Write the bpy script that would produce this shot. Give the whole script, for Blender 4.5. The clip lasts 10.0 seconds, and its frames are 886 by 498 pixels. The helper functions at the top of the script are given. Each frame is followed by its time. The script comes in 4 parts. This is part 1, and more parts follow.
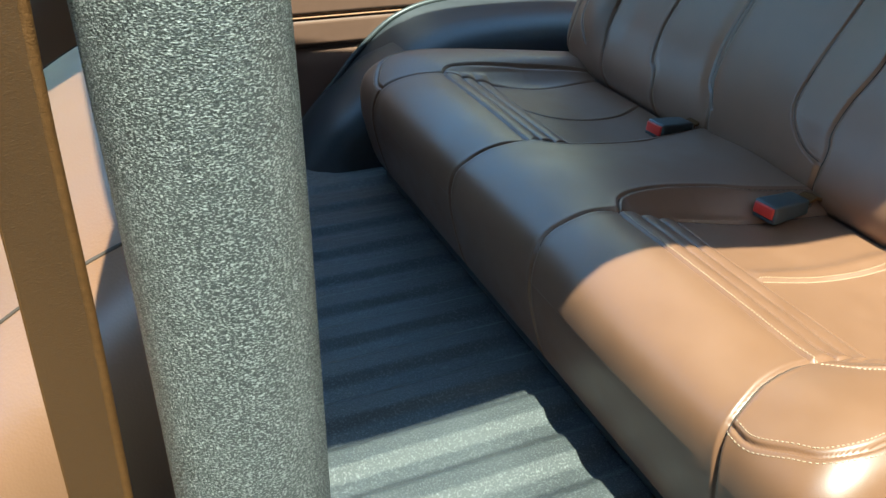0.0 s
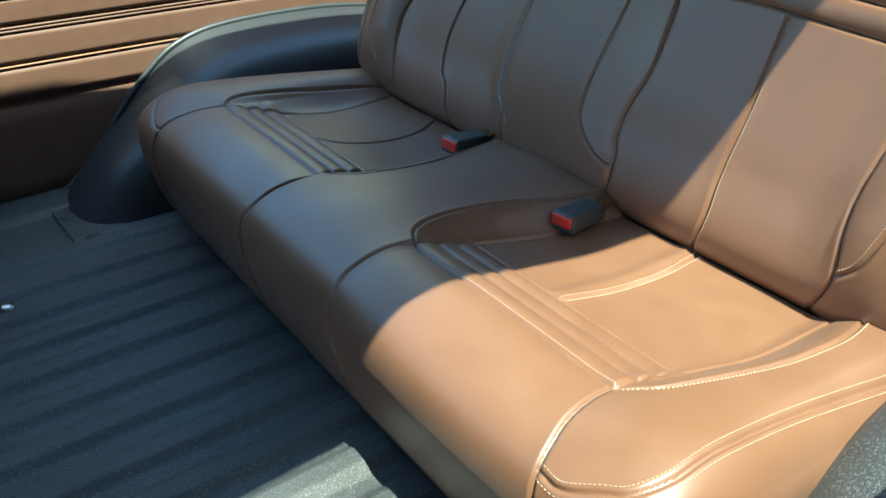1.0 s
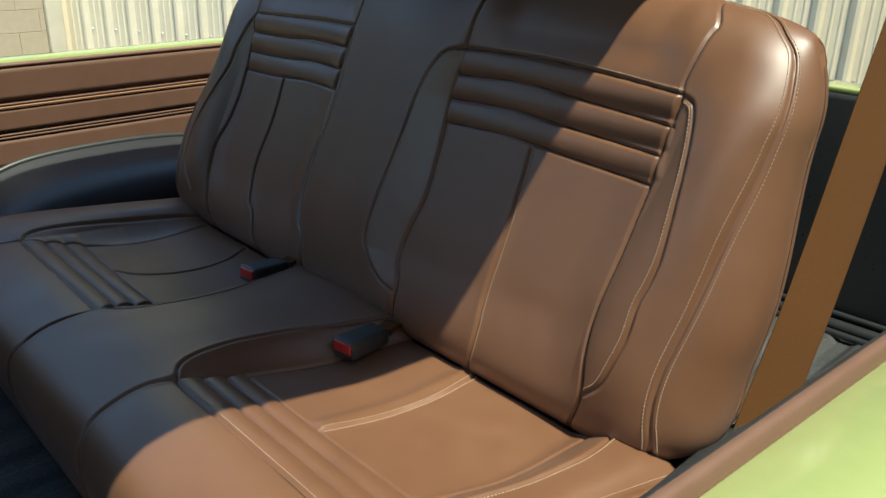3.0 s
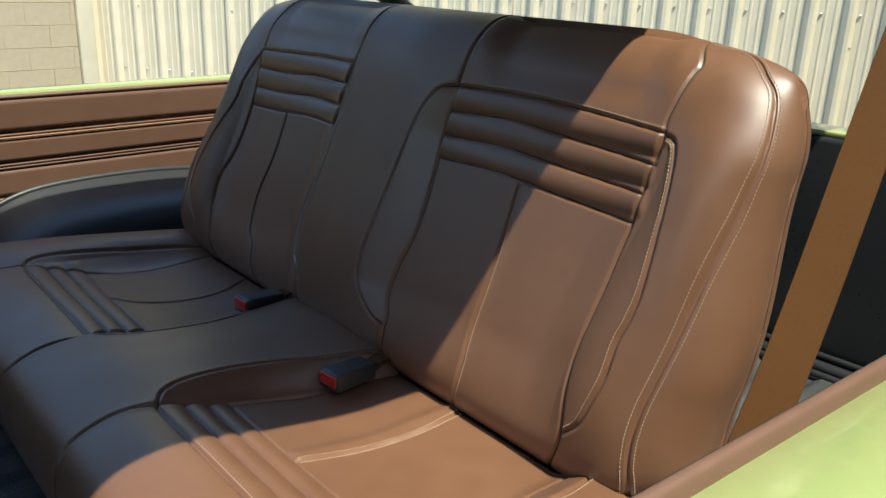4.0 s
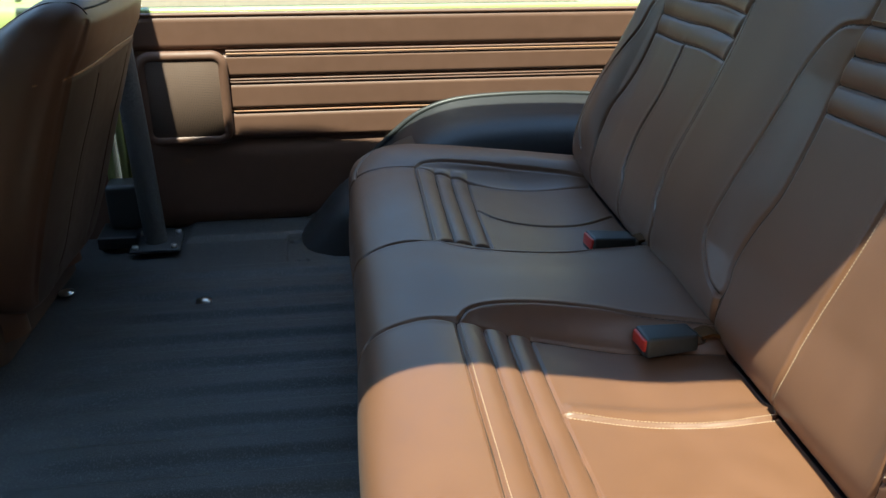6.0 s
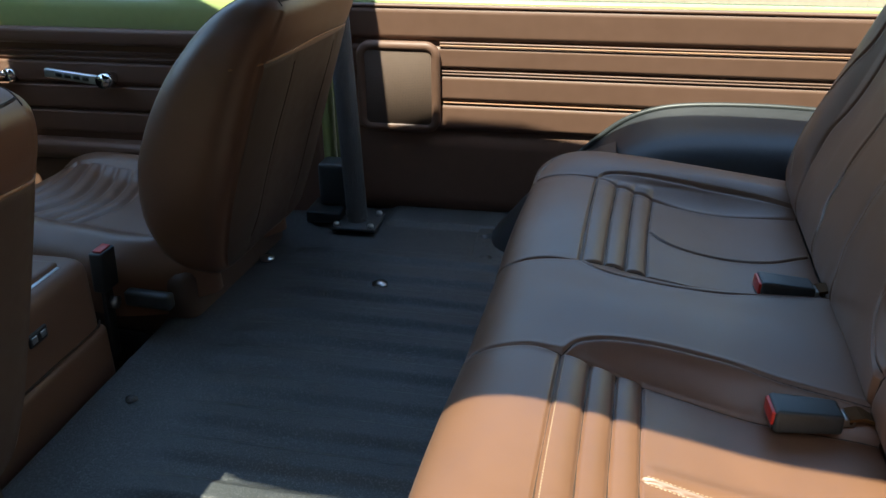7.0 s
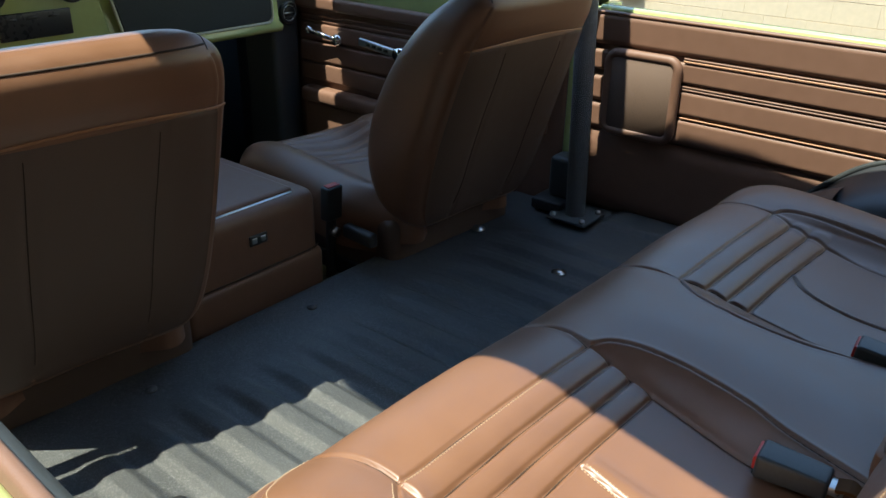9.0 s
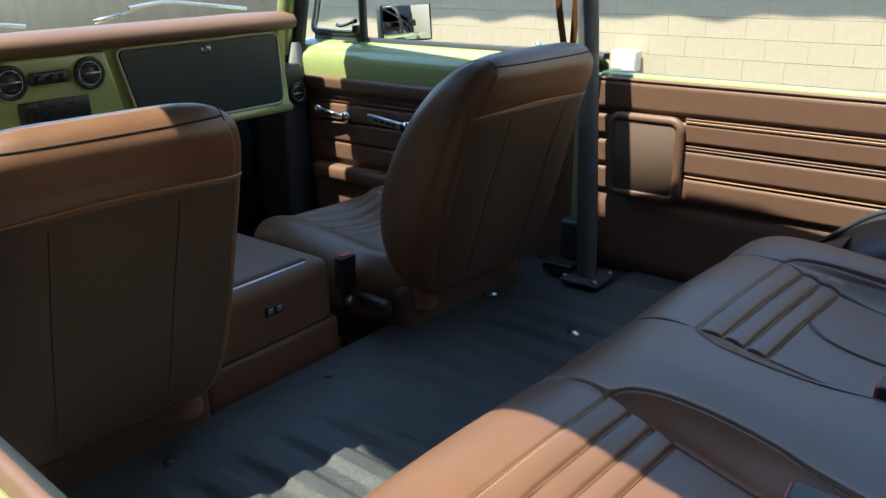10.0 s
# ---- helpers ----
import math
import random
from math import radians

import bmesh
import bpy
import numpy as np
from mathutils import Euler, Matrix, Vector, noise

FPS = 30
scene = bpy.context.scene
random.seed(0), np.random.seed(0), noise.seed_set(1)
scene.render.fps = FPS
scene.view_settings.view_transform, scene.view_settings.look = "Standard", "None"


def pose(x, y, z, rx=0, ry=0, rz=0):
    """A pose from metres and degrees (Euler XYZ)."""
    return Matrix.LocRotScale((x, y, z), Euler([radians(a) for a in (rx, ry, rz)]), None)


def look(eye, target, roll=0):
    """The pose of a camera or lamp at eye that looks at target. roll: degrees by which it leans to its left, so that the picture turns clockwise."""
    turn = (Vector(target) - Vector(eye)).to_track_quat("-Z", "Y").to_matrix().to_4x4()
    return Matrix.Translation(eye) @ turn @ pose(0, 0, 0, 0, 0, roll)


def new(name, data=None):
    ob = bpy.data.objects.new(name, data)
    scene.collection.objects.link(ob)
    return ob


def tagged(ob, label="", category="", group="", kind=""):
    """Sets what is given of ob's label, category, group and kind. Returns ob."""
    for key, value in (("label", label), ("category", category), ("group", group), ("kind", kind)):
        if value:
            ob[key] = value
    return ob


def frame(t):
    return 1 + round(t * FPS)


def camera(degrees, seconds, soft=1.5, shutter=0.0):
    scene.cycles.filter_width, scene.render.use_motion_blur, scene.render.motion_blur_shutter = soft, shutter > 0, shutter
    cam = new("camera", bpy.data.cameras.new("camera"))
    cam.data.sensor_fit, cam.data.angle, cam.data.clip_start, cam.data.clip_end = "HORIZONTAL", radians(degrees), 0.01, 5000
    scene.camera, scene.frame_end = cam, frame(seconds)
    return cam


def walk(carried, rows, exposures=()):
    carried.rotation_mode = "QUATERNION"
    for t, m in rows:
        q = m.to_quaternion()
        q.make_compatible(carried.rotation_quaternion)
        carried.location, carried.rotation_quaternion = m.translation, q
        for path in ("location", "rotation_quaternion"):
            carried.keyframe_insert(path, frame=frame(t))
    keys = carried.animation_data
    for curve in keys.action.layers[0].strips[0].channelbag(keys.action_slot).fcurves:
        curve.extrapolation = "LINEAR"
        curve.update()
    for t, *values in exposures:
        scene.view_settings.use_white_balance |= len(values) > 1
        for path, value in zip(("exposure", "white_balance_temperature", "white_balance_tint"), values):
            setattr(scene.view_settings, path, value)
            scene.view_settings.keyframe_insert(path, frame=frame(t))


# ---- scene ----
cam = camera(56.4, 10.0)
PATH = [
    (0, (-0.51, -0.854, 0.714), (0.259, 0.696, -0.288), 2.1),
    (0.5, (-0.454, -0.837, 0.719), (0.35, 0.696, -0.282), 0.4),
    (1, (-0.41, -0.817, 0.729), (0.667, 0.543, -0.267), 0.6),
    (1.5, (-0.375, -0.829, 0.746), (0.836, 0.422, -0.24), 0.3),
    (2, (-0.326, -0.865, 0.756), (0.904, 0.4, -0.184), -0.7),
    (2.5, (-0.286, -0.91, 0.755), (1.0, 0.391, -0.052), -0.1),
    (3, (-0.278, -0.933, 0.752), (1.033, 0.38, 0.005), 1.3),
    (3.2, (-0.266, -0.942, 0.764), (1.037, 0.381, 0.022), 1.1),
    (4.3, (-0.247, -0.971, 0.739), (1.024, 0.443, 0.119), 3.1),
    (4.5, (-0.252, -0.964, 0.746), (0.941, 0.507, 0.104), 2.4),
    (5, (-0.259, -0.947, 0.738), (0.691, 0.685, 0.079), 0.1),
    (5.5, (-0.17, -0.957, 0.738), (0.491, 0.776, -0.01), 0.3),
    (6, (-0.068, -0.973, 0.733), (0.234, 0.822, -0.096), 0.6),
    (6.2, (-0.033, -0.971, 0.73), (0.131, 0.84, -0.104), 0.6),
    (7.3, (0.166, -0.902, 0.754), (-0.339, 0.826, -0.117), -0.3),
    (7.5, (0.199, -0.895, 0.748), (-0.398, 0.803, -0.124), 0.4),
    (8, (0.314, -0.893, 0.757), (-0.512, 0.698, -0.129), 1.4),
    (8.5, (0.42, -0.905, 0.762), (-0.531, 0.609, -0.135), 2.6),
    (9, (0.481, -0.898, 0.769), (-0.645, 0.517, -0.085), 1.2),
    (9.5, (0.498, -0.897, 0.772), (-0.714, 0.521, 0.052), 0.3),
    (10, (0.492, -0.921, 0.75), (-0.699, 0.535, 0.07), -1.2),
]
walk(cam, [(t, look(eye, target, roll)) for t, eye, target, roll in PATH], [(0, 2.50, 6050, -15), (0.5, 2.52, 6050, -15), (1.5, 2.36, 6300, -14), (2, 1.83, 6650, -10), (2.5, 1.27, 6950, -4), (3.2, 1.25, 6950, -2), (4.5, 1.44, 6750, 2), (5.5, 1.80, 6700, -6), (7.5, 2.09, 6750, -2), (10, 1.95, 6700, -1)])

# ---- light ----
world = bpy.data.worlds.new("sky")
scene.world = world
world.use_nodes = True
wn = world.node_tree
sky = wn.nodes.new("ShaderNodeTexSky")
sky.sky_type, sky.sun_disc = "NISHITA", False
sky.sun_elevation, sky.sun_rotation = radians(67), radians(192)
sky.dust_density, sky.ozone_density = 0.3, 3.0
wn.links.new(sky.outputs[0], wn.nodes["Background"].inputs[0])
wn.nodes["Background"].inputs[1].default_value = 0.15
sun_data = bpy.data.lights.new("sun", "SUN")
sun_data.energy, sun_data.angle, sun_data.color = 2.95, radians(0.53), (1.0, 0.95, 0.86)
SUN = Vector((0.09, 0.42, -1.0)).normalized()
sun = new("sun", sun_data)
sun.matrix_world = look((0, 0, 5), Vector((0, 0, 5)) + SUN)


# ---- materials ----
def material(name, colour, rough=0.5, metal=0.0, spec=0.5, vary=0.15, grain=60.0, bump=0.15, bump_scale=400.0,
             kind="noise", dark=None, large=3.0, coat=0.0, depth=0.002, stretch=1.0):
    """A surface with two scales of variation in colour and roughness, and a fine relief."""
    m = bpy.data.materials.new(name)
    m.use_nodes = True
    t = m.node_tree
    n, l = t.nodes, t.links
    b = n["Principled BSDF"]
    co = n.new("ShaderNodeTexCoord")
    big = n.new("ShaderNodeTexNoise")
    big.inputs["Scale"].default_value, big.inputs["Detail"].default_value = large, 4
    fine = n.new("ShaderNodeTexNoise")
    fine.inputs["Scale"].default_value, fine.inputs["Detail"].default_value = grain, 6
    l.new(co.outputs["Object"], big.inputs["Vector"])
    l.new(co.outputs["Object"], fine.inputs["Vector"])
    add = n.new("ShaderNodeMath")
    add.operation = "ADD"
    l.new(big.outputs["Fac"], add.inputs[0])
    l.new(fine.outputs["Fac"], add.inputs[1])
    ramp = n.new("ShaderNodeMapRange")
    ramp.inputs["From Min"].default_value, ramp.inputs["From Max"].default_value = 0.7, 1.3
    l.new(add.outputs[0], ramp.inputs["Value"])
    mix = n.new("ShaderNodeMix")
    mix.data_type = "RGBA"
    lo = dark or [c * (1 - vary) for c in colour]
    hi = [min(1, c * (1 + vary * 0.5)) for c in colour]
    mix.inputs["A"].default_value, mix.inputs["B"].default_value = (*lo, 1), (*hi, 1)
    l.new(ramp.outputs["Result"], mix.inputs["Factor"])
    l.new(mix.outputs["Result"], b.inputs["Base Color"])
    rr = n.new("ShaderNodeMapRange")
    rr.inputs["To Min"].default_value, rr.inputs["To Max"].default_value = max(0.02, rough * 0.85), min(1, rough * 1.15)
    l.new(ramp.outputs["Result"], rr.inputs["Value"])
    l.new(rr.outputs["Result"], b.inputs["Roughness"])
    b.inputs["Metallic"].default_value, b.inputs["Specular IOR Level"].default_value = metal, spec
    b.inputs["Coat Weight"].default_value, b.inputs["Coat Roughness"].default_value = coat, 0.05 if coat == 1 else 0.38
    if bump:
        if kind == "cells":
            tex = n.new("ShaderNodeTexVoronoi")
            out = tex.outputs["Distance"]
        else:
            tex = n.new("ShaderNodeTexNoise")
            tex.inputs["Detail"].default_value = 3
            out = tex.outputs["Fac"]
        tex.inputs["Scale"].default_value = bump_scale
        flow = n.new("ShaderNodeMapping")
        flow.inputs["Scale"].default_value = (1, 1, stretch)
        l.new(co.outputs["Object"], flow.inputs["Vector"])
        l.new(flow.outputs[0], tex.inputs["Vector"])
        bp = n.new("ShaderNodeBump")
        bp.inputs["Strength"].default_value, bp.inputs["Distance"].default_value = bump, depth
        l.new(out, bp.inputs["Height"])
        l.new(bp.outputs[0], b.inputs["Normal"])
    return m


LEATHER = material("leather", (0.172, 0.080, 0.040), 0.42, spec=0.78, coat=0.06, vary=0.10, grain=25, bump=0.10, bump_scale=900, kind="cells", depth=0.0006)
VINYL = material("vinyl", (0.165, 0.088, 0.058), 0.5, vary=0.10, grain=40, bump=0.15, bump_scale=700, kind="cells", depth=0.0006)
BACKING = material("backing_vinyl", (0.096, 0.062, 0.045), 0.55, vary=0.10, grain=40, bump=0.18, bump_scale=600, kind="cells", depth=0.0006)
PIPING = material("piping", (0.36, 0.19, 0.10), 0.5, vary=0.1)
# Dark colour that stands in for the shade down in sewn seams.
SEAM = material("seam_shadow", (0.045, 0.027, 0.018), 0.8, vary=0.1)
THREAD = material("thread", (0.42, 0.31, 0.21), 0.7, vary=0.2, grain=300)
LINER = material("bed_liner", (0.048, 0.052, 0.053), 0.46, spec=0.7, vary=0.6, grain=900, bump=0.6, bump_scale=750, depth=0.0022, large=5)
PLASTIC = material("black_plastic", (0.040, 0.045, 0.046), 0.42, vary=0.2, grain=200, bump=0.1, bump_scale=800, depth=0.0005)
TUB = material("tub_plastic", (0.035, 0.038, 0.042), 0.42, vary=0.25, grain=120, bump=0.12, bump_scale=900, depth=0.0006)
TUBE = material("wrinkle_coat", (0.022, 0.024, 0.023), 0.36, spec=0.7, vary=0.5, grain=900, bump=0.9, bump_scale=1500, depth=0.0022, stretch=2.2)
STEEL = material("black_steel", (0.03, 0.032, 0.034), 0.35, vary=0.3, grain=90, bump=0.1, bump_scale=300)
CHROME = material("chrome", (0.8, 0.8, 0.8), 0.12, metal=1.0, vary=0.08, bump=0.0)
BOLT = material("zinc", (0.6, 0.6, 0.58), 0.3, metal=1.0, vary=0.2, bump=0.05)
LIME = material("lime_paint", (0.355, 0.42, 0.165), 0.22, vary=0.05, bump=0.02, bump_scale=40, coat=1.0)
RED = material("red_button", (0.55, 0.03, 0.02), 0.35, vary=0.1)
WEB = material("webbing", (0.100, 0.044, 0.014), 0.75, spec=0.12, vary=0.25, grain=700, bump=0.35, bump_scale=2600, depth=0.0006)
CANVAS = material("canvas", (0.035, 0.035, 0.035), 0.8, vary=0.2)
BLOCK = material("block_paint", (0.485, 0.400, 0.275), 0.85, vary=0.10, grain=18, bump=0.3, bump_scale=60, depth=0.004, large=0.8)
MORTAR = material("mortar", (0.485, 0.395, 0.268), 0.9, vary=0.2, grain=30, bump=0.3, bump_scale=90)
SIDING = material("siding_paint", (0.76, 0.68, 0.50), 0.5, vary=0.08, grain=6, bump=0.05, large=0.6)
PALE = material("pale_trim", (0.55, 0.57, 0.42), 0.35, vary=0.1)
ALLOY = material("alloy", (0.72, 0.76, 0.80), 0.38, metal=1.0, vary=0.15, bump=0.05)
WHITE = material("white_paint", (0.75, 0.74, 0.70), 0.5, vary=0.08)
ASPHALT = material("asphalt", (0.075, 0.075, 0.075), 0.9, vary=0.35, grain=40, bump=0.5, bump_scale=120, depth=0.006, large=0.5)
GLOSS = material("gloss_black", (0.025, 0.028, 0.03), 0.3, vary=0.15, grain=90, bump=0.03, bump_scale=300)
SATIN = material("satin_black", (0.030, 0.040, 0.042), 0.42, vary=0.15, grain=120, bump=0.03, bump_scale=300)
MIRROR = material("mirror_glass", (0.85, 0.87, 0.88), 0.03, metal=1.0, vary=0.02, bump=0)


def grille_material():
    m = material("speaker_cloth", (0.15, 0.085, 0.055), 0.7, vary=0.1, bump=0)
    t = m.node_tree
    n, l = t.nodes, t.links
    co, vor = n.new("ShaderNodeTexCoord"), n.new("ShaderNodeTexVoronoi")
    vor.inputs["Scale"].default_value, vor.inputs["Randomness"].default_value = 290, 0.0
    l.new(co.outputs["Object"], vor.inputs["Vector"])
    hole = n.new("ShaderNodeMapRange")
    hole.inputs["From Min"].default_value, hole.inputs["From Max"].default_value = 0.22, 0.34
    l.new(vor.outputs["Distance"], hole.inputs["Value"])
    mix = n.new("ShaderNodeMix")
    mix.data_type = "RGBA"
    mix.inputs["A"].default_value, mix.inputs["B"].default_value = (0.03, 0.020, 0.015, 1), (0.145, 0.095, 0.070, 1)
    l.new(hole.outputs["Result"], mix.inputs["Factor"])
    l.new(mix.outputs["Result"], n["Principled BSDF"].inputs["Base Color"])
    return m


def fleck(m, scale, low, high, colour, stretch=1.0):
    """Pale flecks of the rough coating; the glint they catch is put into the colour."""
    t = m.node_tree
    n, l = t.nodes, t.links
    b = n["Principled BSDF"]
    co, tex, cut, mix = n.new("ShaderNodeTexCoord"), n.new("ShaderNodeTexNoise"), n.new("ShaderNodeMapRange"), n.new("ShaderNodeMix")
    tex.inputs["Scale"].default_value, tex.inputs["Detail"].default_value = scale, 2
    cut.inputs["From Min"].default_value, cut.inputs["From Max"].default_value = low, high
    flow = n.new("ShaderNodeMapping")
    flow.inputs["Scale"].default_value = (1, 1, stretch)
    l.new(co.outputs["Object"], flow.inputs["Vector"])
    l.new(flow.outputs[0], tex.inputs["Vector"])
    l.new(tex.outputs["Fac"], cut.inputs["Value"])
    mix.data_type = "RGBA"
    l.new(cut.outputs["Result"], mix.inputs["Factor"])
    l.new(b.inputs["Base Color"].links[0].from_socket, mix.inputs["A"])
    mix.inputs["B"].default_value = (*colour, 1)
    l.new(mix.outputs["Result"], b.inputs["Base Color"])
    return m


for m in (LEATHER, VINYL):
    b = m.node_tree.nodes["Principled BSDF"]
    b.inputs["Sheen Weight"].default_value, b.inputs["Sheen Roughness"].default_value = 0.025, 0.6
    b.inputs["Sheen Tint"].default_value = (0.85, 0.95, 1.0, 1)
GRILLE = grille_material()
fleck(LINER, 420, 0.52, 0.70, (0.125, 0.128, 0.128))
# On the tube the pale flecks paint glints along the wrinkle crests.
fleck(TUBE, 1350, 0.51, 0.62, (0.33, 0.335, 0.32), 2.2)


def glass_material():
    m = bpy.data.materials.new("clear_glass")
    m.use_nodes = True
    b = m.node_tree.nodes["Principled BSDF"]
    b.inputs["Base Color"].default_value = (0.9, 0.95, 0.93, 1)
    b.inputs["Roughness"].default_value, b.inputs["Transmission Weight"].default_value, b.inputs["IOR"].default_value = 0.0, 1.0, 1.02
    return m


GLASS = glass_material()


# ---- mesh tools ----
def thing(name, label, category, m=None, group="", kind=""):
    ob = new(name)
    ob.matrix_world = m or Matrix()
    ob.empty_display_size = 0.05
    return tagged(ob, label, category, group, kind)


def finish(name, me, mat, parent=None, label="", smooth=True):
    me.materials.append(mat)
    if smooth:
        me.polygons.foreach_set("use_smooth", [True] * len(me.polygons))
    ob = new(name, me)
    if parent:
        ob.parent = parent
    if label:
        ob["label"] = label
    return ob


def part(name, bm, mat, parent=None, label="", smooth=True):
    me = bpy.data.meshes.new(name)
    bm.to_mesh(me)
    bm.free()
    me.update()
    return finish(name, me, mat, parent, label, smooth)


def sheet(name, P, mat, parent=None, label="", flip=False, wrap=False):
    """A mesh from an array of rows of places. wrap closes each row into a ring."""
    r, c = P.shape[:2]
    idx = np.arange(r * c).reshape(r, c)
    if wrap:
        idx = np.concatenate([idx, idx[:, :1]], 1)
    f = np.stack([idx[:-1, :-1], idx[:-1, 1:], idx[1:, 1:], idx[1:, :-1]], -1).reshape(-1, 4)
    if flip:
        f = f[:, ::-1]
    me = bpy.data.meshes.new(name)
    me.from_pydata(P.reshape(-1, 3).tolist(), [], f.tolist())
    me.update()
    return finish(name, me, mat, parent, label)


def box(bm, lo, hi, bevel=0.0, seg=2, m=None):
    r = bmesh.ops.create_cube(bm, size=1)
    v = r["verts"]
    c = [(a + b) / 2 for a, b in zip(lo, hi)]
    s = [b - a for a, b in zip(lo, hi)]
    for p in v:
        p.co = Vector([p.co[i] * s[i] + c[i] for i in range(3)])
    if bevel:
        e = list({e for p in v for e in p.link_edges})
        v = bmesh.ops.bevel(bm, geom=e, offset=bevel, segments=seg, profile=0.6, affect="EDGES")["verts"]
    if m:
        bmesh.ops.transform(bm, matrix=m, verts=list({p for p in v}))
    return bm


def boxed(name, lo, hi, mat, parent=None, bevel=0.004, seg=2, label="", m=None):
    return part(name, box(bmesh.new(), lo, hi, bevel, seg, m), mat, parent, label)


def rod(bm, a, b, r, seg=16, r2=None, cap=True):
    a, b = Vector(a), Vector(b)
    d = b - a
    q = d.to_track_quat("Z", "Y").to_matrix().to_4x4()
    bmesh.ops.create_cone(bm, cap_ends=cap, segments=seg, radius1=r, radius2=r if r2 is None else r2, depth=d.length,
                          matrix=Matrix.Translation((a + b) / 2) @ q)
    return bm


def smooth_line(pts, n=8, closed=False):
    """Points of a Catmull-Rom curve through pts."""
    p = [np.array(q, float) for q in pts]
    out = []
    k = len(p)
    for i in range(k if closed else k - 1):
        if closed:
            a, b, c, d = p[i - 1], p[i], p[(i + 1) % k], p[(i + 2) % k]
        else:
            b, c = p[i], p[i + 1]
            a = p[i - 1] if i else 2 * b - c
            d = p[i + 2] if i + 2 < k else 2 * c - b
        for j in range(n):
            t = j / n
            out.append(0.5 * (2 * b + (c - a) * t + (2 * a - 5 * b + 4 * c - d) * t * t + (3 * b - a - 3 * c + d) * t ** 3))
    if not closed:
        out.append(p[-1])
    return np.array(out)


def tube(name, pts, r, mat, parent=None, label="", seg=12, closed=False, flat=None):
    """A pipe along pts; flat=(wide, thick, up) sweeps a flat strap instead."""
    P = [Vector(p) for p in pts]
    k = len(P)
    rows = []
    up = Vector(flat[2]) if flat else Vector((0.13, 0.21, 0.97))
    for i, p in enumerate(P):
        a = P[i - 1] if (i or closed) else p
        b = P[(i + 1) % k] if (i + 1 < k or closed) else p
        d = (b - a).normalized()
        s = d.cross(up).normalized()
        t = s.cross(d)
        if flat:
            w, h = flat[0] / 2, flat[1] / 2
            rows.append([p + s * x + t * z for x, z in ((-w, -h), (w, -h), (w, h), (-w, h))])
        else:
            rows.append([p + (s * math.cos(q) + t * math.sin(q)) * r for q in (2 * math.pi * j / seg for j in range(seg))])
    if closed:
        rows.append(rows[0])
    ob = sheet(name, np.array([[tuple(v) for v in row] for row in rows]), mat, parent, label, wrap=True)
    if flat:
        ob.data.polygons.foreach_set("use_smooth", [False] * len(ob.data.polygons))
    return ob


def extrude_x(name, yz, x0, x1, mat, parent=None, label="", skew=0.0, flip=False, n=2):
    """A section in y and z, drawn out along x; skew moves y per metre of x."""
    xs = np.linspace(x0, x1, n)
    P = np.array([[(x, y + skew * x, z) for y, z in yz] for x in xs])
    return sheet(name, P, mat, parent, label, flip=flip)


def dist(S, W, line):
    """Distance of each place (S, W) from a polyline."""
    best = np.full(S.shape, 9.0)
    for (a, b), (c, d) in zip(line[:-1], line[1:]):
        vx, vy = c - a, d - b
        t = np.clip(((S - a) * vx + (W - b) * vy) / (vx * vx + vy * vy + 1e-12), 0, 1)
        best = np.minimum(best, np.hypot(S - a - t * vx, W - b - t * vy))
    return best


def ramp(x, a, b):
    t = np.clip((x - a) / (b - a), 0, 1)
    return t * t * (3 - 2 * t)


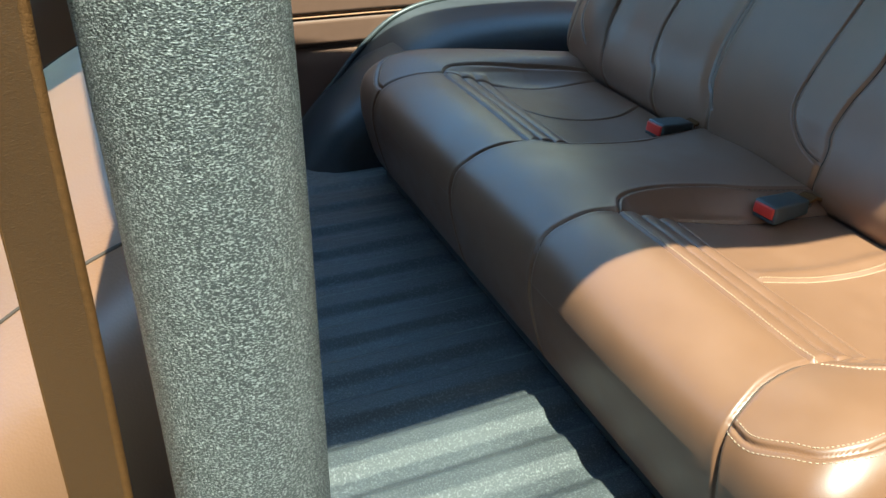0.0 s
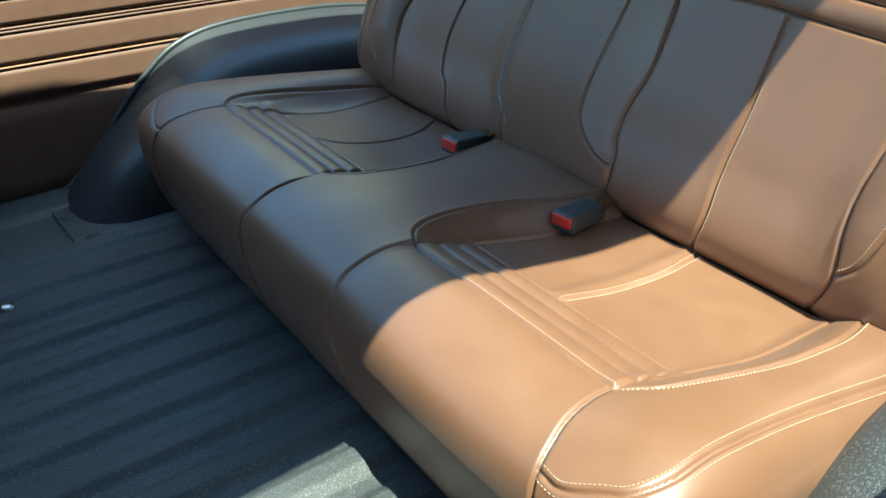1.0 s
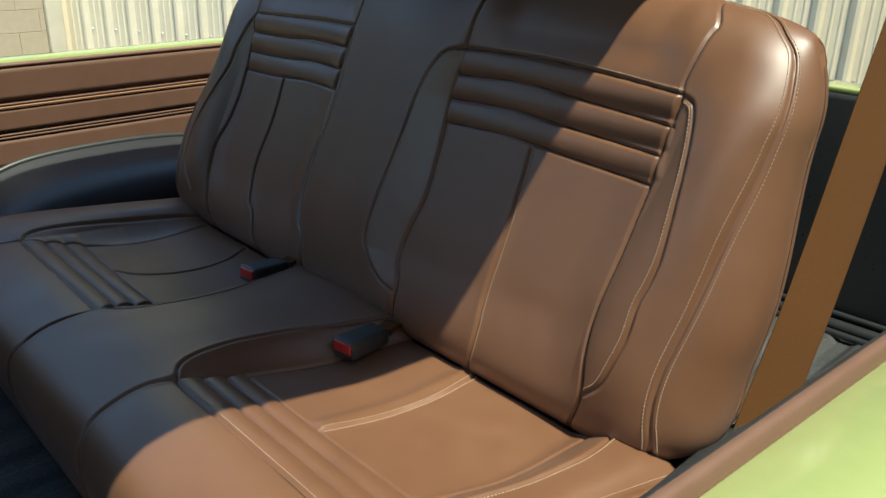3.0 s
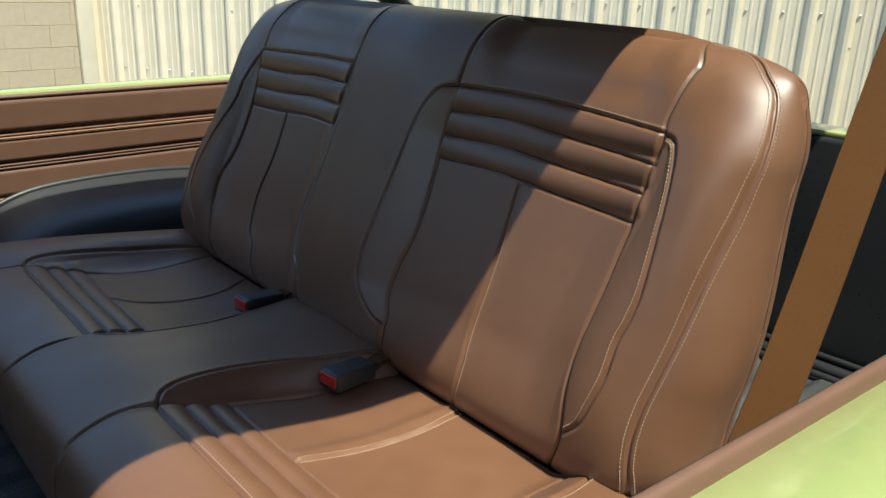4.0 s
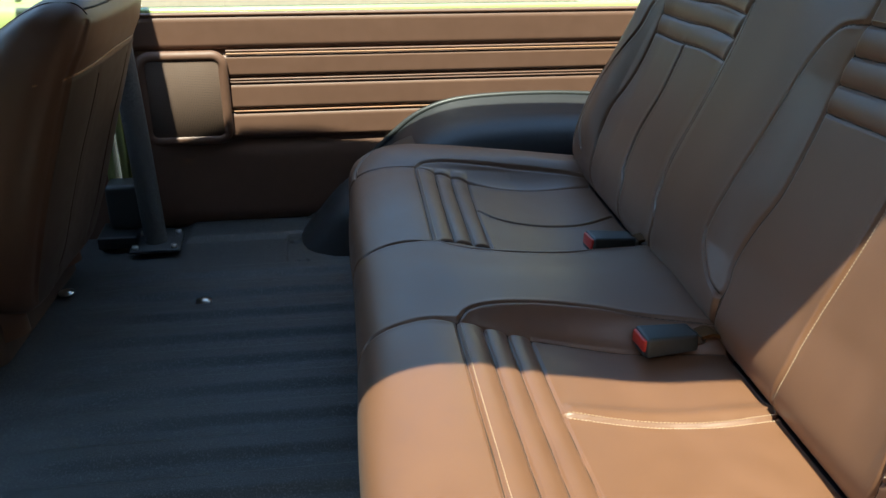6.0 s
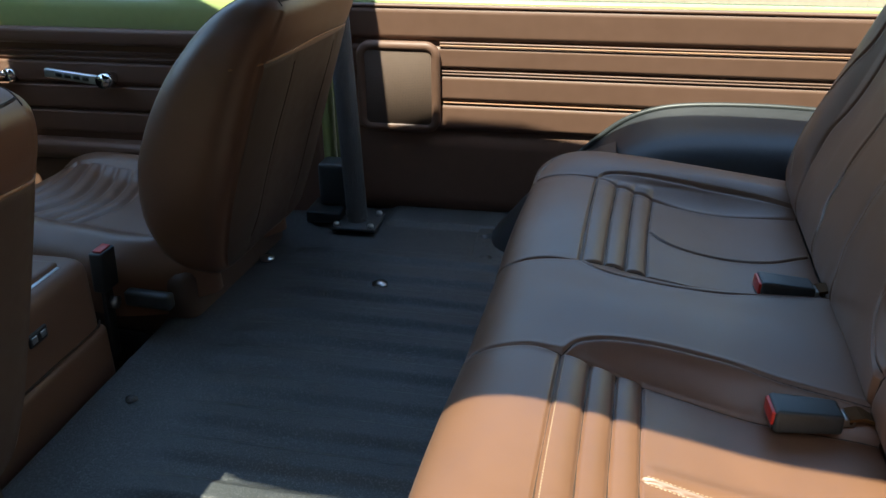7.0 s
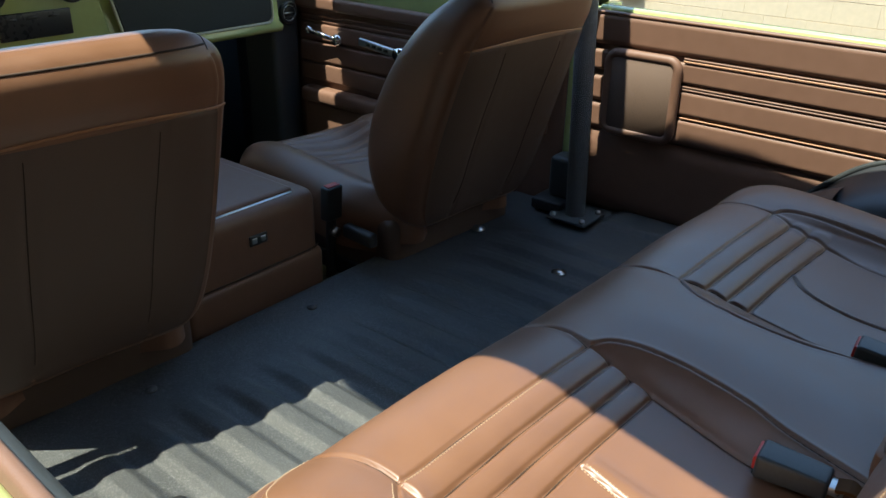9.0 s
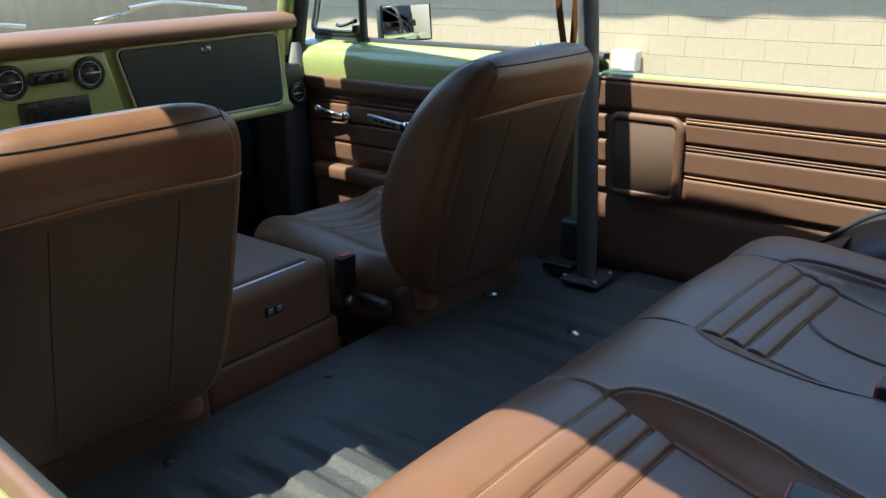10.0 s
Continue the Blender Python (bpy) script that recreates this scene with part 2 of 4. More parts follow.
class Cover:
    """An upholstered skin: a profile in (u, z) swept along w, with rounded flanks, relief and seams."""

    def __init__(self, profile, half, radius, step, deep=0.12):
        c = smooth_line(profile, 30)
        d = np.r_[0, np.cumsum(np.hypot(*np.diff(c, axis=0).T))]
        self.s = np.arange(0, d[-1], step)
        self.u, self.z = np.interp(self.s, d, c[:, 0]), np.interp(self.s, d, c[:, 1])
        tu, tz = np.gradient(self.u), np.gradient(self.z)
        for _ in range(12):
            tu[1:-1] = (tu[:-2] + tu[1:-1] * 2 + tu[2:]) / 4
            tz[1:-1] = (tz[:-2] + tz[1:-1] * 2 + tz[2:]) / 4
        k = np.hypot(tu, tz)
        self.nu, self.nz = -tz / k, tu / k
        flat = half - radius
        w = np.linspace(-flat, flat, int(2 * flat / step) + 1)
        arc = np.linspace(0, math.pi / 2, int(radius * 1.6 / step) + 2)[1:]
        side = np.linspace(radius, deep, 9)[1:]
        ww = np.r_[flat + radius * np.sin(arc), np.full(8, half)]
        dd = np.r_[radius * (1 - np.cos(arc)), side]
        self.w = np.r_[-ww[::-1], w, ww]
        self.drop = np.r_[dd[::-1], w * 0, dd]
        self.q = np.r_[-(flat + np.r_[arc * radius, arc[-1] * radius + side - radius])[::-1], w,
                       flat + np.r_[arc * radius, arc[-1] * radius + side - radius]]
        self.S, self.W = np.meshgrid(self.s, self.q, indexing="ij")
        self.H = np.zeros_like(self.S)
        self.warp, self.ease = None, np.ones(len(self.s))
        self.cut, self.puff = np.zeros_like(self.S), np.zeros_like(self.S)

    def s_of(self, u=None, z=None, upto=None):
        """Where along the profile it reaches u, or z on the way up."""
        a = self.u if u is not None else self.z
        v = u if u is not None else z
        ok = np.ones(len(a), bool) if upto is None else upto
        i = np.where(ok)[0]
        return float(self.s[i[np.argmin(np.abs(a[i] - v))]])

    def seam(self, line, depth=0.004, width=0.0035, swell=0.002):
        line = smooth_line(line, 6)
        d = dist(self.S, self.W, line)
        self.cut = np.minimum(self.cut, -depth * np.exp(-(d / width) ** 2))
        self.puff = np.maximum(self.puff, 0.25 * swell * np.exp(-((d - 2.6 * width) / (2.2 * width)) ** 2))
        return line

    def places(self, extra=0.0):
        h = self.H + self.cut + self.puff - self.drop[None, :] * self.ease[:, None] + extra
        P = np.stack([self.u[:, None] + self.nu[:, None] * h, np.broadcast_to(self.w[None, :], h.shape),
                      self.z[:, None] + self.nz[:, None] * h], -1)
        return self.warp(P) if self.warp else P

    def mesh(self, name, mat, parent, label=""):
        self.P = self.places()
        return sheet(name, self.P, mat, parent, label)

    def at(self, s, q):
        fi, fj = np.interp(s, self.s, np.arange(len(self.s))), np.interp(q, self.q, np.arange(len(self.q)))
        i, j = int(np.clip(fi, 1, len(self.s) - 3)), int(np.clip(fj, 1, len(self.q) - 3))
        a, b, P = fi - i, fj - j, self.P
        p = (P[i, j] * (1 - a) + P[i + 1, j] * a) * (1 - b) + (P[i, j + 1] * (1 - a) + P[i + 1, j + 1] * a) * b
        n = np.cross(P[i + 2, j] - P[i - 1, j], P[i, j + 2] - P[i, j - 1])
        return p, n / (np.linalg.norm(n) + 1e-9)

    def stitches(self, name, line, mat, parent, offset=0.0, pitch=0.0042, size=(0.0026, 0.0010), lift=0.0004, label=""):
        """A row of single thread stitches beside a seam."""
        d = np.r_[0, np.cumsum(np.hypot(*np.diff(line, axis=0).T))]
        V, Fc = [], []
        for x in np.arange(pitch, d[-1], pitch):
            p = np.array([np.interp(x, d, line[:, i]) for i in (0, 1)])
            p2 = np.array([np.interp(min(x + 0.002, d[-1]), d, line[:, i]) for i in (0, 1)])
            p1 = np.array([np.interp(max(x - 0.002, 0), d, line[:, i]) for i in (0, 1)])
            t = (p2 - p1) / (np.linalg.norm(p2 - p1) + 1e-9)
            o = p + np.array((-t[1], t[0])) * offset
            a, n = self.at(*(o - t * size[0] / 2))
            b, _ = self.at(*(o + t * size[0] / 2))
            if np.linalg.norm(b - a) < 1e-5:
                continue
            n = n if np.dot(n, (0, 0, 1)) + np.dot(n, (-1, 0, 0)) > 0 else -n
            l = (b - a) / np.linalg.norm(b - a)
            c, h = (a + b) / 2 + n * lift, np.cross(n, l)
            k = len(V)
            for e, f, g in ((-1, -1, -1), (1, -1, -1), (1, 1, -1), (-1, 1, -1), (-0.7, -0.6, 1), (0.7, -0.6, 1), (0.7, 0.6, 1), (-0.7, 0.6, 1)):
                V.append(c + l * e * size[0] / 2 + h * f * size[1] / 2 + n * g * size[1] / 2)
            Fc += [(k, k + 3, k + 2, k + 1), (k + 4, k + 5, k + 6, k + 7), (k, k + 1, k + 5, k + 4), (k + 1, k + 2, k + 6, k + 5),
                   (k + 2, k + 3, k + 7, k + 6), (k + 3, k, k + 4, k + 7)]
        if not V:
            return None
        me = bpy.data.meshes.new(name)
        me.from_pydata([tuple(v) for v in V], [], Fc)
        return tagged(finish(name, me, mat, parent, label, False), kind="stuff")

    def thread(self, line, mat, parent, r=0.0010, sink=0.0002):
        """A dark line laid in a seam, standing in for the groove's shade."""
        d = np.r_[0, np.cumsum(np.hypot(*np.diff(line, axis=0).T))]
        pts = []
        for x in np.arange(0, d[-1], 0.004):
            p, n = self.at(np.interp(x, d, line[:, 0]), np.interp(x, d, line[:, 1]))
            n = n if n[2] - n[0] > 0 else -n
            pts.append(tuple(p - n * sink))
        if len(pts) > 2:
            tube("seam_shade_line", pts, r, mat, parent, seg=5)


def ring_loft(name, rows, mat, parent=None, label="", seg=96, power=3.2, relief=None):
    """Rounded-rectangle rings (centre, along, across, half sizes) joined into a closed padded body."""
    th = np.linspace(0, 2 * math.pi, seg, endpoint=False)
    cx, sx = np.cos(th), np.sin(th)
    ex = np.sign(cx) * np.abs(cx) ** (2 / power)
    ey = np.sign(sx) * np.abs(sx) ** (2 / power)
    P = []
    for c, a, b, ha, hb in rows:
        c, a, b = (np.array(v, float) for v in (c, a, b))
        P.append(c + ex[:, None] * ha * a + ey[:, None] * hb * b)
    P = np.array(P)
    if relief is not None:
        P = relief(P)
    ob = sheet(name, P, mat, parent, label, wrap=True)
    me = ob.data
    bm = bmesh.new()
    bm.from_mesh(me)
    bmesh.ops.holes_fill(bm, edges=[e for e in bm.edges if e.is_boundary], sides=0)
    bmesh.ops.recalc_face_normals(bm, faces=bm.faces)
    bm.to_mesh(me)
    bm.free()
    me.polygons.foreach_set("use_smooth", [True] * len(me.polygons))
    return ob


# ---- ground and buildings ----
GROUND = -0.78
g = bmesh.new()
bmesh.ops.create_grid(g, x_segments=4, y_segments=4, size=400, matrix=Matrix.Translation((0, 0, GROUND)))
tagged(part("ground", g, ASPHALT), "dark asphalt yard round the parked vehicle", "ground", kind="structure")

WALL_Y, CORNER = 7.3, 2.66
wall = thing("wall_north", "cream painted concrete block wall in full sun", "wall", kind="structure")
boxed("mortar_bed", (-30, WALL_Y + 0.0032, GROUND), (CORNER, WALL_Y + 0.2, 2.62), MORTAR, wall, 0)


def block_mesh(h=0.1996):
    bm = box(bmesh.new(), (-h, 0.0, -0.0980), (h, 0.05, 0.0980), 0.0022, 1)
    me = bpy.data.meshes.new("block")
    bm.to_mesh(me)
    bm.free()
    me.materials.append(BLOCK)
    return me


eave = thing("roof_eave", "scalloped tile eave over the cream block wall", "roof", kind="structure")
xs = np.linspace(-30, CORNER, 700)
def eave_reach(x):
    d = 1.012 - 0.0145 * (max(x, -9.0) + 3.86) - 0.035 * max(0.0, x + 1.2)
    return WALL_Y - d + 0.018 * abs(math.sin(x * 2.2)) + 0.008 * math.sin(x * 7)


ev = np.array([[(x, eave_reach(x), 2.42), (x, WALL_Y, 2.60), (x, WALL_Y, 2.66), (x, eave_reach(x), 2.46)] for x in xs])
sheet("eave_board", ev, MORTAR, eave, wrap=True)

siding = thing("wall_northeast", "cream ribbed metal siding wall with screw heads", "wall", kind="structure")
PITCH, HEAD = 0.254, radians(-62)
ALONG, OUT = Vector((math.cos(HEAD), math.sin(HEAD), 0)), Vector((math.sin(HEAD), -math.cos(HEAD), 0))
START = Vector((2.95, 7.20, 0))
sx = []
for i in range(-1, 52):
    sx += [(i * PITCH + a, b) for a, b in ((0.0, 0), (0.032, 0.040), (0.060, 0.040), (0.092, 0), (0.132, 0), (0.138, 0.006), (0.150, 0.006), (0.156, 0), (0.196, 0), (0.202, 0.006), (0.214, 0.006), (0.220, 0))]
P = np.array([[tuple(START + ALONG * a + OUT * b + Vector((0, 0, z))) for a, b in sx] for z in (GROUND, 5.0)])
o = sheet("ribbed_sheet", P, SIDING, siding)
o.data.polygons.foreach_set("use_smooth", [False] * len(o.data.polygons))
boxed("corner_trim", (CORNER - 0.01, WALL_Y - 0.05, GROUND), (CORNER + 0.14, WALL_Y + 0.2, 2.9), SIDING, siding, 0.01)
screw = bmesh.new()
bmesh.ops.create_uvsphere(screw, u_segments=10, v_segments=6, radius=0.010)
screw_mesh = bpy.data.meshes.new("screw_head")
screw.to_mesh(screw_mesh)
screw.free()
screw_mesh.materials.append(BOLT)
for i in range(46):
    for a, b, z in ((0.112, 0.004, 0.50), (0.112, 0.004, -0.30), (0.080, 0.016, 0.28 if i % 4 == 1 else 1.2)):
        sc = new("screw_head", screw_mesh)
        sc.parent = siding
        sc.location = START + ALONG * (i * PITCH + a) + OUT * b + Vector((0, 0, z))
# Added wall, never in view; it cuts the sky light on the near side.
south = thing("unseen_wall_south", "unseen dark grey wall added to hold back sky light", "wall", kind="structure")
boxed("wall_face", (-14, -2.5, GROUND), (14, -2.3, 3.1), ASPHALT, south, 0)
# Added dark wall, just out of view, that blocks light from the rear.
east = thing("unseen_wall_east", "unseen dark grey wall added behind the vehicle", "wall", kind="structure")
boxed("wall_face", (3.6, -5.0, GROUND), (3.8, 0.1, 6.0), ASPHALT, east, 0)
mb = thing("meter_box", "white electrical box on the block wall", "utility box")
boxed("box_body", (-3.74, WALL_Y - 0.16, -0.487), (-3.46, WALL_Y - 0.03, -0.277), WHITE, mb, 0.008)
boxed("box_lid", (-3.73, WALL_Y - 0.172, -0.477), (-3.47, WALL_Y - 0.16, -0.287), WHITE, mb, 0.004)

# ---- vehicle floor ----
floor = thing("floor", "dark sprayed bed liner over ribbed metal load floor", "floor", kind="structure")
xs = np.r_[np.linspace(-0.62, -0.30, 60), np.linspace(-0.29, 1.62, 60)]
ys = np.arange(-0.76, 0.8401, 0.0035)
X, Y = np.meshgrid(xs, ys, indexing="ij")
ph = (Y + 0.02 * X) / 0.0815
saw = np.abs((ph % 1) - 0.5) * 2
rib = (0.5 * ramp(saw, 0.26, 0.70) + 0.5 * np.clip((saw - 0.28) / 0.40, 0, 1)) * 0.0105
fade = ramp(X, -0.52, -0.40) * (1 - ramp(np.abs(Y - 0.03), 0.555, 0.575))
Z = rib * fade - 0.006
Z += 0.012 * ramp(np.abs(Y - 0.03), 0.70, 0.715) * ramp(X, -0.36, -0.33)
sheet("floor_pan", np.stack([X, Y, Z], -1), LINER, floor, flip=True)
boxed("floor_lip", (-0.635, -0.76, -0.25), (-0.612, 0.84, -0.010), LINER, floor, 0.004)
boxed("front_floor", (-1.75, -0.80, -0.30), (-0.61, 0.84, -0.22), SATIN, floor, 0)
boxed("tunnel", (-1.75, -0.16, -0.24), (-0.66, 0.19, -0.10), PLASTIC, floor, 0.05, 4)


def dome_bolt(x, y, z, r=0.011, mat=BOLT, label="domed zinc bolt set in the floor"):
    t = thing("floor_bolt", label, "bolt", pose(x, y, z), "floor bolts")
    b = bmesh.new()
    bmesh.ops.create_uvsphere(b, u_segments=16, v_segments=8, radius=r, matrix=Matrix.Diagonal((1, 1, 0.45, 1)))
    part("head", b, mat, t)
    part("washer", rod(bmesh.new(), (0, 0, -0.003), (0, 0, 0.001), r * 1.35, 20), mat, t)


for x, y in ((-0.281, 0.444), (-0.540, 0.515), (-0.30, -0.46)):
    dome_bolt(x, y, 0.002)
for x, y in ((-0.565, 0.02), (-0.56, -0.33)):
    dome_bolt(x, y, -0.004, 0.007, LINER, "bolt head sprayed over with liner")

# ---- side panels ----
PAN = 0.83
NEAR, SKEW = -0.7585, -0.062


def panel_pad(z0, z1, depth=0.010):
    n = 10
    out = []
    for i in range(n + 1):
        t = i / n
        r = min(1.0, min(t, 1 - t) * (z1 - z0) / 0.005)
        out.append((-depth * math.sqrt(max(0, 1 - (1 - r) ** 2)), z0 + (z1 - z0) * t))
    return out


far_panel = thing("side_panel_far", "saddle brown padded side trim panel with stitched horizontal strips", "trim panel", kind="structure")
boxed("backing", (-0.458, PAN + 0.001, -0.01), (1.55, PAN + 0.012, 0.466), VINYL, far_panel, 0)
for z0, z1 in ((0.000, 0.193), (0.197, 0.2575), (0.262, 0.321), (0.333, 0.381), (0.392, 0.463)):
    extrude_x("pad", [(PAN + a, z) for a, z in panel_pad(z0, z1)], -0.456, 1.5, VINYL, far_panel)
for z, d, r, mat in ((0.3225, 0.008, 0.0022, VINYL), (0.3285, 0.008, 0.0022, VINYL), (0.3834, 0.0105, 0.0024, PIPING), (0.3892, 0.0105, 0.0024, VINYL)):
    tube("bead", [(-0.232, PAN - d, z), (1.5, PAN - d, z)], r, mat, far_panel, seg=8)
tube("bead", [(-0.225, PAN - 0.008, 0.2597), (1.5, PAN - 0.008, 0.2597)], 0.0018, PIPING, far_panel, seg=8)
tube("top_bead", [(-0.456, PAN - 0.006, 0.4635), (1.5, PAN - 0.006, 0.4635)], 0.004, VINYL, far_panel, seg=8)


def rounded_rect(x0, x1, z0, z1, r, n=8):
    c = [(x1 - r, z1 - r, 0), (x0 + r, z1 - r, 90), (x0 + r, z0 + r, 180), (x1 - r, z0 + r, 270)]
    return [(a + r * math.cos(radians(d + 90 * i / n)), b + r * math.sin(radians(d + 90 * i / n))) for a, b, d in c for i in range(n + 1)]


speaker = thing("speaker", "square speaker with brown perforated grille in a padded bezel", "speaker", pose(0, PAN - 0.014, 0))
loop = [(x, -0.004, z) for x, z in rounded_rect(-0.405, -0.240, 0.203, 0.382, 0.022)]
tube("bezel", loop, 0.0110, VINYL, speaker, closed=True, seg=14)
boxed("grille", (-0.397, -0.011, 0.211), (-0.248, -0.003, 0.374), GRILLE, speaker, 0.0015, 1, "perforated brown speaker grille")

# body sides with the painted top rail
rail = [(0.0, 0.44), (0.0, 0.470), (0.006, 0.474), (0.028, 0.474), (0.034, 0.470), (0.036, 0.462), (0.075, 0.462), (0.10, 0.452), (0.125, 0.42),
        (0.14, 0.36), (0.15, 0.2), (0.15, -0.1), (0.13, -0.35), (0.08, -0.45)]
far_body = thing("body_side_far", "lime green painted body side with flat top rail", "vehicle body", kind="structure")
extrude_x("quarter_panel", [(PAN + 0.013 + a, z) for a, z in rail], -0.458, 1.62, LIME, far_body)
clip = box(bmesh.new(), (-0.010, -0.003, 0.0), (0.010, 0.003, 0.003), 0.001, 1)
clip_mesh = bpy.data.meshes.new("trim_clip")
clip.to_mesh(clip_mesh)
clip.free()
clip_mesh.materials.append(PALE)
for i in range(21):
    o = new("trim_clip", clip_mesh)
    o.parent = far_body
    o.location = (-0.40 + 0.09 * i, PAN + 0.040, 0.4625)
near_body = thing("body_side_near", "glossy lime green body side with brown trim cap", "vehicle body", kind="structure")
rail2 = [(0.0, 0.40), (0.0, 0.464), (0.006, 0.470), (0.09, 0.470), (0.115, 0.462), (0.14, 0.43), (0.155, 0.36), (0.165, 0.2), (0.165, -0.1), (0.15, -0.35), (0.1, -0.45)]
extrude_x("quarter_panel", [(NEAR - 0.010 - a, z) for a, z in rail2], -0.36, 1.62, LIME, near_body, skew=SKEW, flip=True)
cap = [(0.0, 0.0), (0.002, 0.466), (0.0, 0.474), (-0.003, 0.478), (-0.008, 0.478), (-0.011, 0.475), (-0.012, 0.46)]
extrude_x("trim_cap", [(NEAR + a, z) for a, z in cap], -0.36, 1.55, VINYL, near_body, skew=SKEW)
extrude_x("seal", [(NEAR + 0.003 + a, z) for a, z in ((0, 0.440), (0.009, 0.444), (0.011, 0.455), (0.008, 0.462), (0, 0.465))], -0.36, 1.55, PLASTIC, near_body, skew=SKEW)
boxed("door_shell", (-1.5, -0.93, -0.4), (-0.62, -0.80, 0.40), LIME, near_body, 0.03, 4)


# wheel housings
def wheelhouse(name, side, y_panel, mat, label):
    t = thing(name, label, "wheel housing", kind="structure")
    c = smooth_line([(-0.10, -0.012), (-0.05, 0.015), (0.03, 0.098), (0.10, 0.176), (0.19, 0.245), (0.32, 0.272), (0.58, 0.268), (0.80, 0.22), (0.98, 0.10), (1.08, -0.01)], 10)
    tx, tz = np.gradient(c[:, 0]), np.gradient(c[:, 1])
    k = np.hypot(tx, tz)
    nx, nz = -tz / k, tx / k
    q = [(0.0, 0.0), (0.006, 0.004), (0.014, 0.004), (0.02, 0.0), (0.10, 0.012), (0.135, 0.022), (0.158, 0.038), (0.172, 0.06), (0.178, 0.09), (0.180, 0.105),
         (0.184, 0.110), (0.187, 0.118), (0.190, 0.20)]
    P = np.array([[(c[i, 0] - nx[i] * (b if j != 1 else -b), y_panel - side * a, max(-0.012, c[i, 1] - nz[i] * (b if j not in (1, 2) else -b)))
                   for j, (a, b) in enumerate(q)] for i in range(len(c))])
    sheet("shell", P, mat, t, flip=side < 0)
    tube("edge_seal", [(c[i, 0] + nx[i] * 0.006, y_panel - side * 0.008, c[i, 1] + nz[i] * 0.006) for i in range(len(c))], 0.006, PLASTIC, t, seg=8)
    return t


far_tub = wheelhouse("wheel_housing_far", 1, PAN - 0.004, TUB, "dark smooth wheel housing bulging from the side panel")
wheelhouse("wheel_housing_near", -1, NEAR - 0.01, LINER, "wheel housing sprayed with speckled grey bed liner")
toe = smooth_line([(-0.108, -0.012), (-0.094, 0.008), (-0.064, 0.044), (-0.022, 0.094), (0.03, 0.136), (0.09, 0.184), (0.15, 0.214)], 6)
tx, tz = np.gradient(toe[:, 0]), np.gradient(toe[:, 1])
k = np.hypot(tx, tz)
P = [[(x + tz_ * d, y, z - tx_ * d) for (x, z), tx_, tz_ in zip(toe, tx / k, tz / k)] for y, d in ((0.824, 0.026), (0.80, 0.014), (0.76, 0.003), (0.72, 0.0), (0.68, 0.003), (0.650, 0.011), (0.628, 0.026), (0.614, 0.046))]
P.append([(p[0], 0.602, -0.012) for p in P[-1]])
sheet("front_foot", np.array(P), TUB, far_tub, flip=True)
flange = boxed("flange", (-0.130, 0.562, -0.012), (0.30, 0.80, 0.001), LINER, far_tub, 0.004, 2)
for x, y in ((-0.112, 0.698), (-0.096, 0.592), (0.049, 0.578)):
    dome_bolt(x, y, 0.0015, 0.010, LINER, "bolt head sprayed over with liner")

# tailgate
gate = thing("tailgate", "black inner skin of the closed tailgate", "tailgate", kind="structure")
boxed("skin", (1.335, -0.80, -0.02), (1.375, 0.86, 0.459), GLOSS, gate, 0.01)
boxed("top_rail", (1.345, -0.80, 0.4595), (1.42, 0.86, 0.470), LIME, gate, 0.003)
for x, z, r in ((1.315, 0.016, 0.012), (1.295, 0.008, 0.007), (1.325, 0.036, 0.006)):
    tube("sill_rail", [(x, -0.78, z), (x, 0.84, z)], r, GLOSS, gate, seg=10)
for i in range(7):
    dome_bolt(1.22, -0.6 + i * 0.2, 0.006, 0.010)

# ---- rear bench ----
BENCH = pose(0.0, -0.003, 0, 0, 0, -2.4)
bench = thing("rear_bench_seat", "saddle brown leather rear bench seat with pleats and contrast stitching", "bench seat", BENCH)
cu = Cover([(0.05, 0.016), (0.015, 0.040), (-0.008, 0.10), (-0.022, 0.165), (-0.014, 0.215), (0.022, 0.241), (0.08, 0.250), (0.16, 0.246), (0.30, 0.232), (0.42, 0.2248), (0.446, 0.216), (0.458, 0.190), (0.460, 0.10)],
           0.597, 0.055, 0.0019, 0.17)
U, A = np.broadcast_to(cu.u[:, None], cu.S.shape), np.abs(cu.W)
TOP = (cu.z > 0.17) & (cu.s > 0.1)
bol = np.interp(cu.u, [0.01, 0.097, 0.15, 0.22, 0.28, 0.35, 0.47], [0.462, 0.450, 0.458, 0.472, 0.482, 0.484, 0.482])[:, None]
inn = np.where(cu.W > 0, np.interp(cu.u, [0.098, 0.13, 0.16, 0.19, 0.25, 0.44], [0.114, 0.133, 0.140, 0.147, 0.150, 0.160])[:, None],
               np.interp(cu.u, [0.10, 0.19, 0.26, 0.44], [0.122, 0.123, 0.130, 0.150])[:, None])
deep = ramp(U, 0.05, 0.21)
hum = np.interp(cu.u, [0.10, 0.125, 0.165, 0.24, 0.33, 0.43], [0.112, 0.084, 0.074, 0.075, 0.094, 0.115])[:, None]
dish = ramp(A, hum, inn + 0.006) * (1 - ramp(A, bol - 0.04, bol + 0.03))
cu.H += -0.027 * deep * dish - 0.007 * dish * np.exp(-((U - 0.31) / 0.09) ** 2)
cu.H += 0.006 * ramp(U, 0.0, 0.12) * np.exp(-(cu.W / 0.07) ** 2)
bulge = np.clip((A - bol) / (0.60 - bol), 0, 1)
cu.H += 0.010 * np.sin(bulge * math.pi) ** 0.8 * ramp(U, -0.036, 0.08) * (1 - 0.8 * ramp(U, 0.28, 0.44)) * TOP[:, None]
